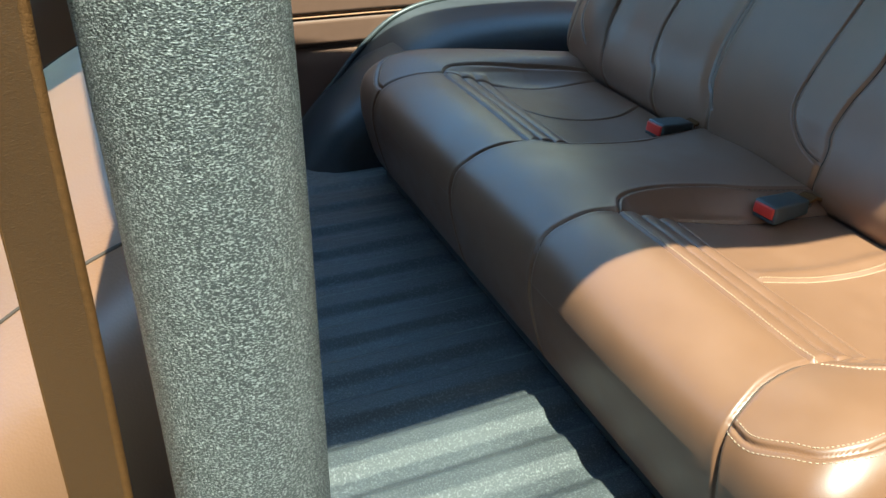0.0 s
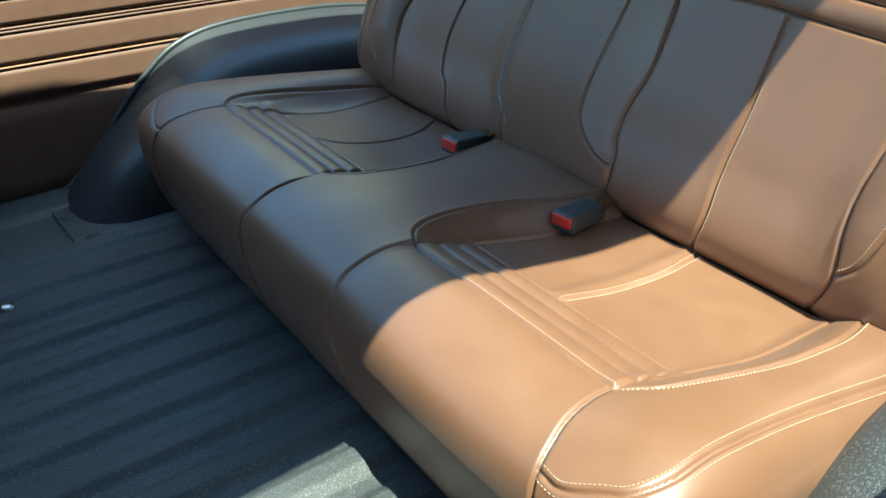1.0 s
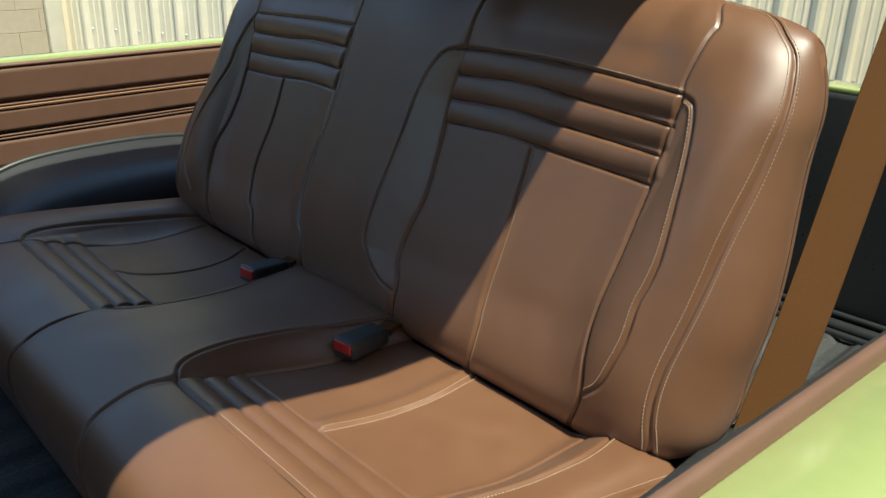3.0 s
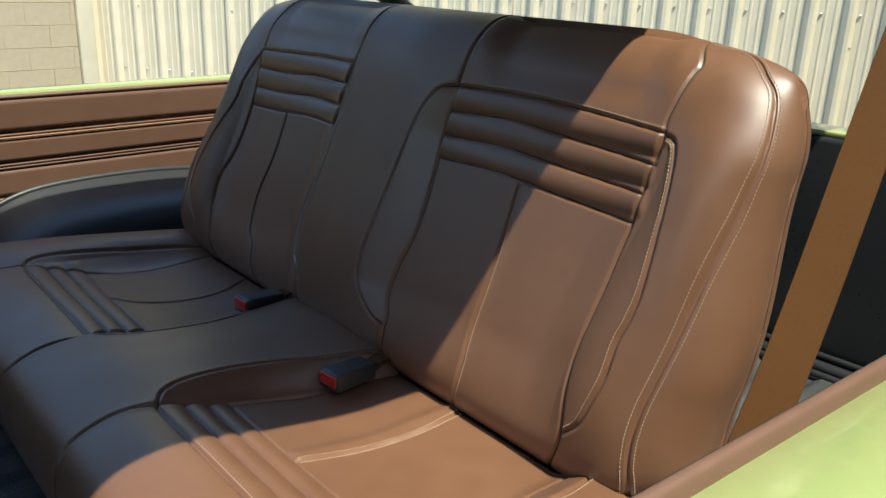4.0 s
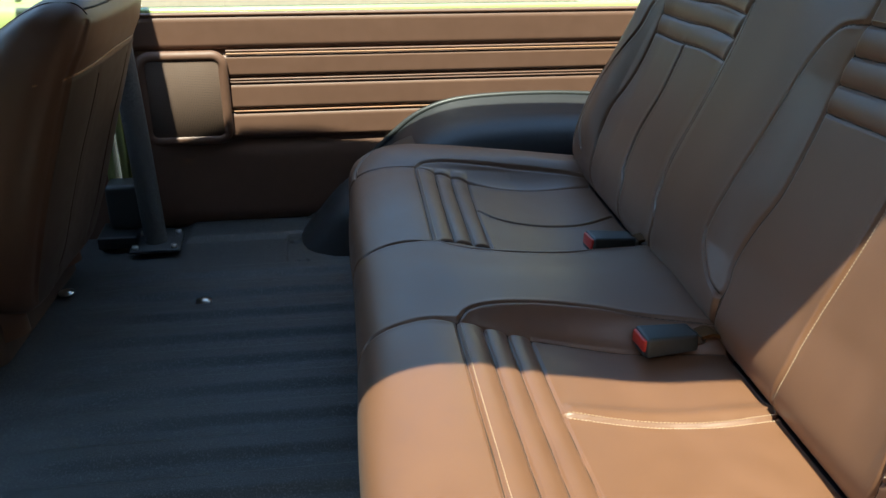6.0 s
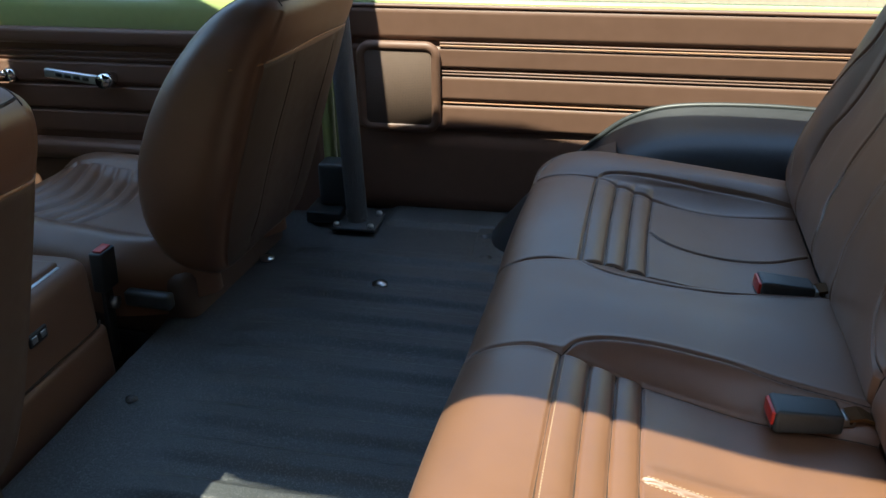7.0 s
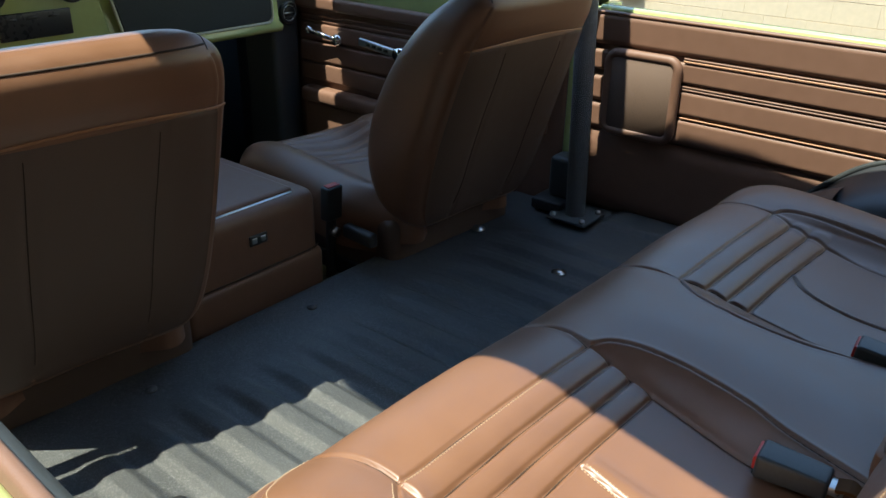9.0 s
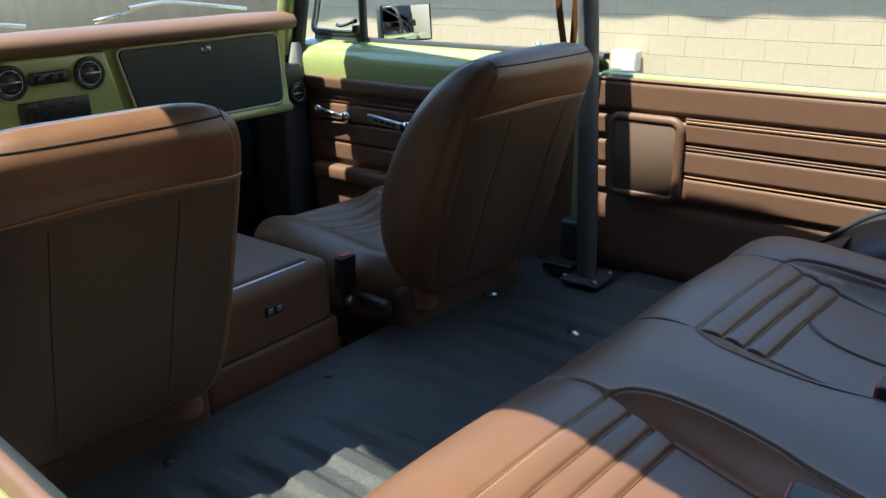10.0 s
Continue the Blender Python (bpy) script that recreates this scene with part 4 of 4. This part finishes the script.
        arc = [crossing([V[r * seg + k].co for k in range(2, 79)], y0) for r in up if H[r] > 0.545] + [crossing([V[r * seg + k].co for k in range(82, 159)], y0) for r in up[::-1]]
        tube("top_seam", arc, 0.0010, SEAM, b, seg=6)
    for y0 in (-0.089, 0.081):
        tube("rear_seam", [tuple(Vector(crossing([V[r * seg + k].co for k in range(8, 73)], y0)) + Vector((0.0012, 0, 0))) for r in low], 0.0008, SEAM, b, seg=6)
    c = Cover([(-1.06, -0.02), (-1.085, 0.03), (-1.08, 0.09), (-1.05, 0.125), (-0.98, 0.142), (-0.86, 0.138), (-0.72, 0.128), (-0.60, 0.120), (-0.560 + shift, 0.108), (-0.545 + shift, 0.08), (-0.54 + shift, 0.03)], 0.235, 0.05, 0.0035, 0.12)
    Uc, Ac = np.broadcast_to(c.u[:, None], c.S.shape), np.abs(c.W)
    c.H += -0.018 * ramp(Uc, -1.0, -0.9) * (1 - ramp(Ac, 0.10, 0.17)) + 0.012 * np.exp(-((Ac - 0.18) / 0.035) ** 2)
    up = c.z > 0.10
    s2 = lambda u: c.s_of(u=u, upto=up)
    for u in (-0.99, -0.955, -0.92, -0.885, -0.85, -0.815):
        c.seam([(s2(u - 0.035), -0.14), (s2(u), 0), (s2(u - 0.035), 0.14)], 0.008, 0.0055, 0.003)
    for y in (-0.145, 0.145):
        c.seam([(s2(-1.05), y * 0.9), (s2(-0.95), y), (s2(-0.62), y)], 0.006, 0.004, 0.002)


    def drawn_in(P):
        """The cushion narrows behind the backrest."""
        P = P.copy()
        P[..., 1] *= 1 - 0.22 * ramp(P[..., 0], -0.70 + shift, -0.56 + shift)
        return P

    c.warp = drawn_in
    c.mesh("seat_cushion", LEATHER, t)
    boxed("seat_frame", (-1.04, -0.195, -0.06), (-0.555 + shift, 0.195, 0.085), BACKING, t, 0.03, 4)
    for y in (-0.17, 0.17):
        rail = boxed("slide_rail", (-1.0, y - 0.02, -0.10), (-0.575, y + 0.02, -0.055), STEEL, t, 0.004)
        boxed("rail_foot", (-0.68, y - 0.032, -0.222), (-0.60, y + 0.032, -0.098), STEEL, rail, 0.008, 2)
        part("foot_bolt", rod(bmesh.new(), (-0.60, y, -0.12), (-0.591, y, -0.12), 0.009, 6), BOLT, rail)
    boxed("recline_lever", (-0.66, -0.245, 0.035), (-0.57, -0.222, 0.065), PLASTIC, t, 0.008, 3)
    return t


bucket(pose(-0.01, 0.42, 0, 0, 0, -4), "brown leather passenger bucket seat with piped backrest")
bucket(pose(-0.024, -0.450, 0, 0, 0, -4.8), "brown leather driver bucket seat with piped backrest", -0.047)
fb = thing("front_belt_buckle", "upright black belt buckle with red button beside the console", "buckle", pose(-0.708, 0.212, 0.056, 0, 4, 0))
boxed("housing", (-0.012, -0.022, 0.02), (0.012, 0.022, 0.095), PLASTIC, fb, 0.005, 3)
boxed("release_button", (-0.008, -0.016, 0.094), (0.008, 0.016, 0.098), RED, fb, 0.002, 2, "red release button")
boxed("stalk", (-0.004, -0.012, -0.12), (0.004, 0.012, 0.025), STEEL, fb, 0.002)
part("anchor_bolt", rod(bmesh.new(), (0.004, 0.003, -0.009), (0.016, 0.003, -0.009), 0.012, 6), BOLT, fb)

# ---- centre console ----
con = thing("center_console", "brown leather centre console with lid and power outlets", "console")
boxed("console_body", (-1.15, -0.165, -0.24), (-0.69, 0.165, 0.166), VINYL, con, 0.036, 6)
boxed("lid", (-1.12, -0.150, 0.150), (-0.716, 0.120, 0.173), VINYL, con, 0.010, 4)
boxed("lid_edge", (-0.7165, -0.150, 0.1615), (-0.7095, 0.112, 0.1655), ALLOY, con, 0.001, 1, "bright metal strip under the lid")
boxed("lower_skirt", (-1.15, -0.168, -0.24), (-0.685, 0.168, 0.035), VINYL, con, 0.016, 4)
tube("skirt_seam", [(-0.70, -0.1655, 0.037), (-0.691, -0.15, 0.037), (-0.689, 0.0, 0.037), (-0.691, 0.15, 0.037), (-0.70, 0.1655, 0.037)], 0.0022, SEAM, con, seg=6)
boxed("outlet_plate", (-0.691, -0.017, 0.094), (-0.686, 0.025, 0.115), GLOSS, con, 0.002)
for y in (-0.007, 0.014):
    boxed("outlet", (-0.6865, y - 0.006, 0.099), (-0.6845, y + 0.006, 0.110), BOLT, con, 0.001)

# ---- roll bar ----
rb = thing("roll_bar", "black wrinkle-coated steel roll bar hoop bolted to the floor", "roll bar")
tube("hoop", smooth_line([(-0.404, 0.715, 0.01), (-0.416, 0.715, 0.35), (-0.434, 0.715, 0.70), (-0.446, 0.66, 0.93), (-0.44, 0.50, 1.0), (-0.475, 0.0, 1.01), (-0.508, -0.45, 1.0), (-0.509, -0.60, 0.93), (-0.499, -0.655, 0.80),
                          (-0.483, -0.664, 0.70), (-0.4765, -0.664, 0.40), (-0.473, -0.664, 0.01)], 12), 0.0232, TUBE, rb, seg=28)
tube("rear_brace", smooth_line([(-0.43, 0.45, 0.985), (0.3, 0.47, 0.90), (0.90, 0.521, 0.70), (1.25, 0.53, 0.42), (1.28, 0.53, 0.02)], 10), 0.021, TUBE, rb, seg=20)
for y in (0.715, -0.665):
    bp = boxed("base_plate", (-0.452, y - 0.052, 0.006), (-0.350, y + 0.045, 0.013), LINER, rb, 0.002)
    for dx in (-0.440, -0.362):
        for dy in (-0.042, 0.034):
            part("bolt", rod(bmesh.new(), (dx, y + dy, 0.012), (dx, y + dy, 0.021), 0.007, 6), BOLT, bp)
# Unseen sheet, flap and props, added only to keep sun and sky off the cabin.
top = thing("canopy", "unseen black sheet added above the roll bar to cast the shade", "canopy")
TOP_Z, DROP = 1.12, 0.18
# Outline cut so that its shadow edges land on the seats and panels as wanted.
far_edge = [(-1.33, 0.26), (-1.306, 0.26), (-1.306, 0.50), (-0.85, 0.455), (-0.70, 0.40), (-0.695, 0.46), (-0.545, 0.46), (-0.54, 0.33), (-0.497, 0.335), (-0.43, 0.343), (-0.35, 0.356), (-0.31, 0.368),
            (-0.148, 0.366), (0.011, 0.352), (1.85, 0.29)]
near_edge = [(-1.33, -0.69), (-0.60, -0.66), (-0.514, -0.650), (-0.504, -0.646), (-0.44, -0.672), (-0.36, -0.680), (-0.26, -0.680), (-0.126, -0.676),
             (-0.087, -0.667), (-0.03, -0.666), (0.04, -0.666), (0.085, -0.664), (0.15, -0.671), (0.235, -0.683), (0.32, -0.691), (0.38, -0.685), (0.416, -0.678), (0.44, -0.682), (0.52, -0.673), (1.85, -0.66)]
cv = bmesh.new()
cf = cv.faces.new([cv.verts.new((x + 0.09 * DROP, y + 0.42 * DROP, TOP_Z)) for x, y in far_edge + near_edge[::-1]])
bmesh.ops.solidify(cv, geom=[cf], thickness=0.004)
part("shade_sheet", cv, CANVAS, top, smooth=False)
boxed("shade_flap", (1.66, -0.62, 0.80), (1.665, 0.60, TOP_Z), CANVAS, top, 0)
for y in (-0.50, -0.25):
    part("prop", rod(bmesh.new(), (-0.44 + (y - 0.5) * -0.053 - 0.08 * (y < 0), y, 1.0), (-0.44, y, TOP_Z), 0.01), STEEL, top)

# ---- belts ----
def strap(name, pts, label, wide=0.047, up=(0, 1, 0)):
    t = thing(name, label, "seat belt")
    line = smooth_line(pts, 8)
    tube("webbing", line, 0, WEB, t, flat=(wide, 0.0016, up))
    u = Vector(up)
    for sgn in (-1, 1):
        edge = []
        for i, p in enumerate(line):
            d = Vector(line[min(i + 1, len(line) - 1)]) - Vector(line[max(i - 1, 0)])
            edge.append(Vector(p) + d.cross(u).normalized() * sgn * (wide / 2 - 0.0005))
        tube("selvedge", edge, 0.0012, WEB, t, seg=6)
    return t


strap("rear_shoulder_belt", [(0.875, -0.625, 0.95), (0.69, -0.635, 0.595), (0.578, -0.642, 0.39), (0.505, -0.642, 0.258), (0.375, -0.642, 0.02)], "brown webbing belt hanging beside the rear seat", up=(-0.85, -0.3, 0.35))
strap("front_shoulder_belt", [(-0.50, -0.66, 0.95), (-0.5185, -0.672, 0.72), (-0.5205, -0.672, 0.60), (-0.5215, -0.672, 0.48), (-0.524, -0.672, 0.02)], "brown webbing belt hanging by the driver seat", up=(1.0, 0.36, 0))
for dx in (0.0, 0.05):
    strap("front_shoulder_belt", [(-0.455 - dx * 0.5, 0.73, 0.98), (-0.47 - dx, 0.74, 0.70), (-0.485 - dx * 0.3, 0.75, 0.50)], "brown webbing belt hanging by the passenger door", 0.022, (0.4, 1, 0))
ret = thing("belt_retractor", "black belt retractor housing at the roll bar foot", "belt retractor")
boxed("housing", (-0.50, 0.74, 0.03), (-0.43, 0.80, 0.13), PLASTIC, ret, 0.012, 3)
boxed("mount", (-0.52, 0.70, 0.004), (-0.44, 0.81, 0.03), STEEL, ret, 0.004)
for y, lean in ((0.62, 0.0), (0.50, 0.10)):
    strap("rear_shoulder_belt", [(0.80 - lean, y, 0.95), (0.80, y, 0.69), (0.80 + lean, y, 0.40), (0.80 + lean, y, 0.02)], "brown webbing belt hanging behind the rear seat", 0.04, (1, 0, 0))

# ---- passenger door ----
door = thing("passenger_door", "lime green door with brown pleated trim panel", "car door")
DY = 0.79
boxed("door_shell", (-1.46, DY + 0.012, -0.35), (-0.49, DY + 0.14, 0.41), LIME, door, 0.02, 3)
dt = [(0.0, 0.40), (-0.004, 0.45), (0.012, 0.485), (0.05, 0.505), (0.10, 0.507), (0.14, 0.48), (0.15, 0.40)]
extrude_x("door_top", [(DY + a, z) for a, z in dt], -1.47, -0.485, LIME, door)
extrude_x("window_seal", [(DY + 0.055, 0.500), (DY + 0.055, 0.516), (DY + 0.075, 0.516), (DY + 0.075, 0.500)], -1.44, -0.45, PLASTIC, door)
tp = boxed("trim_panel", (-1.44, DY - 0.004, -0.10), (-0.50, DY + 0.012, 0.405), VINYL, door, 0.008, 3)
boxed("top_roll", (-1.44, DY - 0.026, 0.372), (-0.50, DY - 0.002, 0.408), VINYL, door, 0.011, 4)
for z in (0.352, 0.338):
    tube("bead", [(-1.42, DY - 0.006, z), (-0.52, DY - 0.006, z)], 0.0035, VINYL, door, seg=8)
for z0, z1 in ((0.283, 0.330), (0.222, 0.276), (0.165, 0.215)):
    boxed("pad", (-1.41, DY - 0.016, z0), (-0.54, DY - 0.002, z1), VINYL, door, 0.006, 3)
boxed("armrest", (-1.38, DY - 0.055, 0.105), (-0.70, DY - 0.003, 0.150), VINYL, door, 0.018, 4)
boxed("map_pocket", (-1.39, DY - 0.028, -0.02), (-0.75, DY - 0.003, 0.10), VINYL, door, 0.014, 3)
# vent window frame and glass
tube("vent_post", [(-1.238, DY + 0.062, 0.50), (-1.238, DY + 0.062, 0.80), (-1.238, DY + 0.062, 1.0)], 0.012, PLASTIC, door, seg=10)
tube("vent_frame", smooth_line([(-1.31, DY + 0.062, 1.0), (-1.425, DY + 0.062, 0.61), (-1.446, DY + 0.062, 0.545), (-1.438, DY + 0.062, 0.527), (-1.41, DY + 0.062, 0.523), (-1.24, DY + 0.062, 0.523)], 5), 0.010, PLASTIC, door, seg=10)
tube("vent_bead", smooth_line([(-1.30, DY + 0.052, 1.0), (-1.412, DY + 0.052, 0.61), (-1.432, DY + 0.052, 0.55), (-1.425, DY + 0.052, 0.538), (-1.405, DY + 0.052, 0.535), (-1.25, DY + 0.052, 0.535)], 5), 0.003, ALLOY, door, seg=8)
vg = bmesh.new()
vg.faces.new([vg.verts.new(p) for p in ((-1.435, DY + 0.063, 0.53), (-1.245, DY + 0.063, 0.53), (-1.245, DY + 0.063, 0.99), (-1.315, DY + 0.063, 0.99))])
part("vent_glass", vg, GLASS, door, smooth=False).visible_shadow = False
vl = boxed("vent_latch", (-1.262, DY + 0.036, 0.528), (-1.238, DY + 0.058, 0.552), PLASTIC, door, 0.005, 3, "vent window latch block")
tube("latch_lever", smooth_line([(-1.236, DY + 0.030, 0.566), (-1.262, DY + 0.028, 0.556), (-1.292, DY + 0.026, 0.549), (-1.310, DY + 0.028, 0.553)], 5), 0.0065, CHROME, vl, "chrome vent latch lever", seg=10)
# handle and crank
hd = part("door_handle", rod(bmesh.new(), (-1.33, DY - 0.045, 0.316), (-1.25, DY - 0.03, 0.298), 0.009, 12, 0.007), CHROME, door, "chrome door handle")
part("pivot", rod(bmesh.new(), (-1.245, DY - 0.005, 0.297), (-1.245, DY - 0.035, 0.297), 0.020, 20, 0.014), CHROME, hd)
b = bmesh.new()
bmesh.ops.create_uvsphere(b, u_segments=12, v_segments=8, radius=0.012, matrix=Matrix.Translation((-1.335, DY - 0.045, 0.317)))
part("knob", b, CHROME, hd)
cr = boxed("window_crank", (-0.075, -0.006, -0.011), (0.075, 0.006, 0.011), ALLOY, door, 0.004, 2, "bright slotted window crank", pose(-1.06, DY - 0.045, 0.304, 0, 6, 0))
part("hub", rod(bmesh.new(), (-0.99, DY, 0.297), (-0.99, DY - 0.055, 0.297), 0.018, 18, 0.016), CHROME, cr)
for i in range(4):
    boxed("slot", (-0.045 + i * 0.022, -0.0068, -0.004), (-0.030 + i * 0.022, -0.0055, 0.004), GLOSS, cr, 0, 1, "", pose(-1.06, DY - 0.045, 0.304, 0, 6, 0))
part("lock_pin", rod(bmesh.new(), (-0.62, DY + 0.03, 0.50), (-0.62, DY + 0.03, 0.535), 0.006, 10, 0.008), CHROME, door)
boxed("door_jamb", (-0.478, DY + 0.03, -0.1), (-0.463, DY + 0.15, 0.46), LIME, door, 0.006)
boxed("jamb_cap", (-0.488, DY - 0.028, 0.455), (-0.459, DY + 0.16, 0.470), LIME, door, 0.004)

mir = thing("side_mirror", "black door mirror with bright glass outside the passenger door", "mirror", pose(-1.222, 1.02, 0.545, -7, 0, 58))
boxed("shell", (-0.079, -0.006, -0.053), (0.083, 0.055, 0.056), PLASTIC, mir, 0.016, 4)
boxed("glass_rim", (-0.078, -0.010, -0.052), (0.078, -0.004, 0.055), PLASTIC, mir, 0.003, 2)
boxed("mirror_glass", (-0.075, -0.0125, -0.049), (0.072, -0.0095, 0.052), MIRROR, mir, 0.001)
part("arm", rod(bmesh.new(), (0.0, 0.02, -0.045), (-0.06, -0.10, -0.075), 0.012), PLASTIC, mir)

# ---- dashboard ----
dash = thing("dashboard", "lime green metal dashboard with brown padded top", "dashboard")
DX = -1.40
pad = [(DX + 0.03, 0.548), (DX + 0.055, 0.556), (DX + 0.062, 0.572), (DX + 0.05, 0.588), (DX, 0.597), (DX - 0.20, 0.585), (DX - 0.26, 0.56)]
P = np.array([[(x, y, z) for x, z in pad] for y in np.linspace(-0.75, 0.690, 2)])
sheet("padded_top", P, VINYL, dash, "brown padded dash top")
face = [(DX + 0.03, 0.549), (DX + 0.018, 0.545), (DX + 0.004, 0.43), (DX + 0.012, 0.345), (DX + 0.03, 0.332), (DX + 0.025, 0.318), (DX - 0.06, 0.31)]
P = np.array([[(x, y, z) for x, z in face] for y in (-0.75, 0.68)])
sheet("metal_face", P, LIME, dash, flip=True)


def slanted(*a):
    """A rounded rectangle whose inner upright edge leans."""
    return [(y + 0.045 * (0.54 - z) / 0.19 * (0.70 - y) / 0.53, z) for y, z in rounded_rect(*a)]


gb = bmesh.new()
gv = [gb.verts.new((0, y, z)) for y, z in slanted(0.155, 0.640, 0.350, 0.538, 0.018)]
gb.faces.new(gv)
rim = [gb.verts.new((-0.012, v.co.y, v.co.z)) for v in gv]
for i in range(len(gv)):
    gb.faces.new((gv[i - 1], gv[i], rim[i], rim[i - 1]))
bmesh.ops.recalc_face_normals(gb, faces=gb.faces)
glove = part("glove_box_door", gb, SATIN, dash, "black glove box door", False)
glove.location = (DX + 0.024, 0, 0)
tube("glove_trim", [(DX + 0.022, y, z) for y, z in slanted(0.148, 0.646, 0.345, 0.543, 0.020)], 0.0035, PALE, dash, closed=True, seg=8)
part("glove_lock", rod(bmesh.new(), (DX + 0.016, 0.401, 0.523), (DX + 0.030, 0.401, 0.523), 0.016, 24, 0.014), CHROME, dash)
part("lock_barrel", rod(bmesh.new(), (DX + 0.028, 0.401, 0.523), (DX + 0.038, 0.401, 0.523), 0.008, 18, 0.007), BOLT, dash)
cb = box(bmesh.new(), (DX + 0.008, -0.18, 0.37), (DX + 0.030, 0.12, 0.545), 0.008, 3)
for v in cb.verts:
    v.co.y += 0.20 * (0.545 - v.co.z) * (v.co.y > 0)
part("center_bezel", cb, LIME, dash)


def vent(x, y, z, r, parent):
    v = part("air_vent", rod(bmesh.new(), (x - 0.01, y, z), (x + 0.006, y, z), r, 28), PLASTIC, parent)
    tube("ring", [(x + 0.007, y + r * math.cos(a), z + r * math.sin(a)) for a in np.linspace(0, 2 * math.pi, 28, endpoint=False)], 0.005, GLOSS, v, closed=True, seg=8)
    tube("bright_ring", [(x + 0.009, y + r * 0.80 * math.cos(a), z + r * 0.80 * math.sin(a)) for a in np.linspace(0, 2 * math.pi, 28, endpoint=False)], 0.0012, ALLOY, v, closed=True, seg=6)
    for i in (-1, 0, 1):
        w = math.sqrt(r * r - (i * r * 0.5) ** 2) * 0.76
        boxed("louver", (x + 0.006, y - w, z + i * r * 0.5 - 0.0015), (x + 0.012, y + w, z + i * r * 0.5 + 0.0015), BOLT if i == 0 else GLOSS, v, 0.0005, 1)


for y in (0.070, -0.113):
    vent(DX + 0.03, y, 0.499, 0.033, dash)
boxed("control_panel", (DX + 0.018, -0.072, 0.482), (DX + 0.0345, 0.026, 0.517), GLOSS, dash, 0.016, 5, "black heater control strip")
for y in (-0.048, -0.016, 0.006):
    part("control_knob", rod(bmesh.new(), (DX + 0.034, y, 0.499), (DX + 0.042, y, 0.499), 0.009, 16), PLASTIC, dash)
boxed("radio", (DX + 0.029, -0.104, 0.395), (DX + 0.036, 0.060, 0.452), GLOSS, dash, 0.003)
for y in (-0.075, -0.03, 0.02):
    boxed("radio_key", (DX + 0.036, y - 0.012, 0.436), (DX + 0.0375, y + 0.012, 0.442), STEEL, dash, 0.0005, 1)
kick = thing("kick_panel", "black kick panel with round air vent beside the door", "trim panel", kind="structure")
boxed("panel", (-1.56, 0.68, -0.25), (-1.41, 0.775, 0.44), PLASTIC, kick, 0.02, 3)
boxed("firewall", (-1.78, -0.95, -0.35), (-1.70, 0.95, 0.56), SATIN, kick, 0)
boxed("cowl_side", (-1.72, 0.765, -0.3), (-1.44, 0.80, 0.50), PLASTIC, kick, 0)
boxed("cowl_top", (-1.78, -0.8, 0.535), (-1.60, 0.82, 0.555), LIME, kick, 0.005)
vent(-1.402, 0.724, 0.360, 0.027, kick)

# ---- windscreen ----
wind = thing("windshield_frame", "lime green windscreen pillar with black inner seal", "windshield", kind="structure")
for sgn in (1, -1):
    tube("pillar", [(-1.50, sgn * 0.76 + 0.01, 0.47), (-1.42, sgn * 0.745 + 0.01, 0.75), (-1.30, sgn * 0.71 + 0.01, 1.10)], 0.028, LIME, wind, seg=12)
    tube("seal", [(-1.462, sgn * 0.785 + 0.01, 0.30), (-1.462, sgn * 0.785 + 0.01, 0.48), (-1.382, sgn * 0.772 + 0.01, 0.75), (-1.262, sgn * 0.735 + 0.01, 1.10)], 0.020, PLASTIC, wind, seg=12)
tube("header", [(-1.29, -0.70, 1.10), (-1.29, 0.72, 1.10)], 0.03, LIME, wind, seg=12)
for y0 in (0.27, -0.42):
    wp = thing("wiper", "bright metal wiper parked on the windscreen", "wiper", group="wipers")
    part("arm", rod(bmesh.new(), (-1.67, y0, 0.588), (-1.665, y0 + 0.075, 0.602), 0.007, 10, 0.005), BOLT, wp)
    tube("arm_wire", [(-1.665, y0 + 0.07, 0.601), (-1.66, y0 + 0.14, 0.617), (-1.655, y0 + 0.235, 0.632)], 0.003, BOLT, wp, seg=8)
    tube("blade", smooth_line([(-1.66, y0 + 0.10, 0.618), (-1.655, y0 + 0.23, 0.626), (-1.66, y0 + 0.50, 0.592)], 5), 0.005, ALLOY, wp, seg=8)

# ---- wall blocks, row by row ----
BM = block_mesh()
rng = random.Random(4)
row = 0
z = GROUND - 0.04
while z < 1.3:
    x = -9.0 + (0.2 if row % 2 else 0)
    while x < CORNER - 0.19:
        o = new("block", BM)
        o.parent = wall
        o.location = (x, WALL_Y - 0.0 + rng.uniform(-0.0008, 0.0008), z)
        x += 0.4
    gap = CORNER - 0.012 - (x - 0.2)
    if gap > 0.04:
        o = new("block", block_mesh(gap / 2 - 0.0015))
        o.parent = wall
        o.location = (x - 0.2 + gap / 2, WALL_Y, z)
    z += 0.2
    row += 1
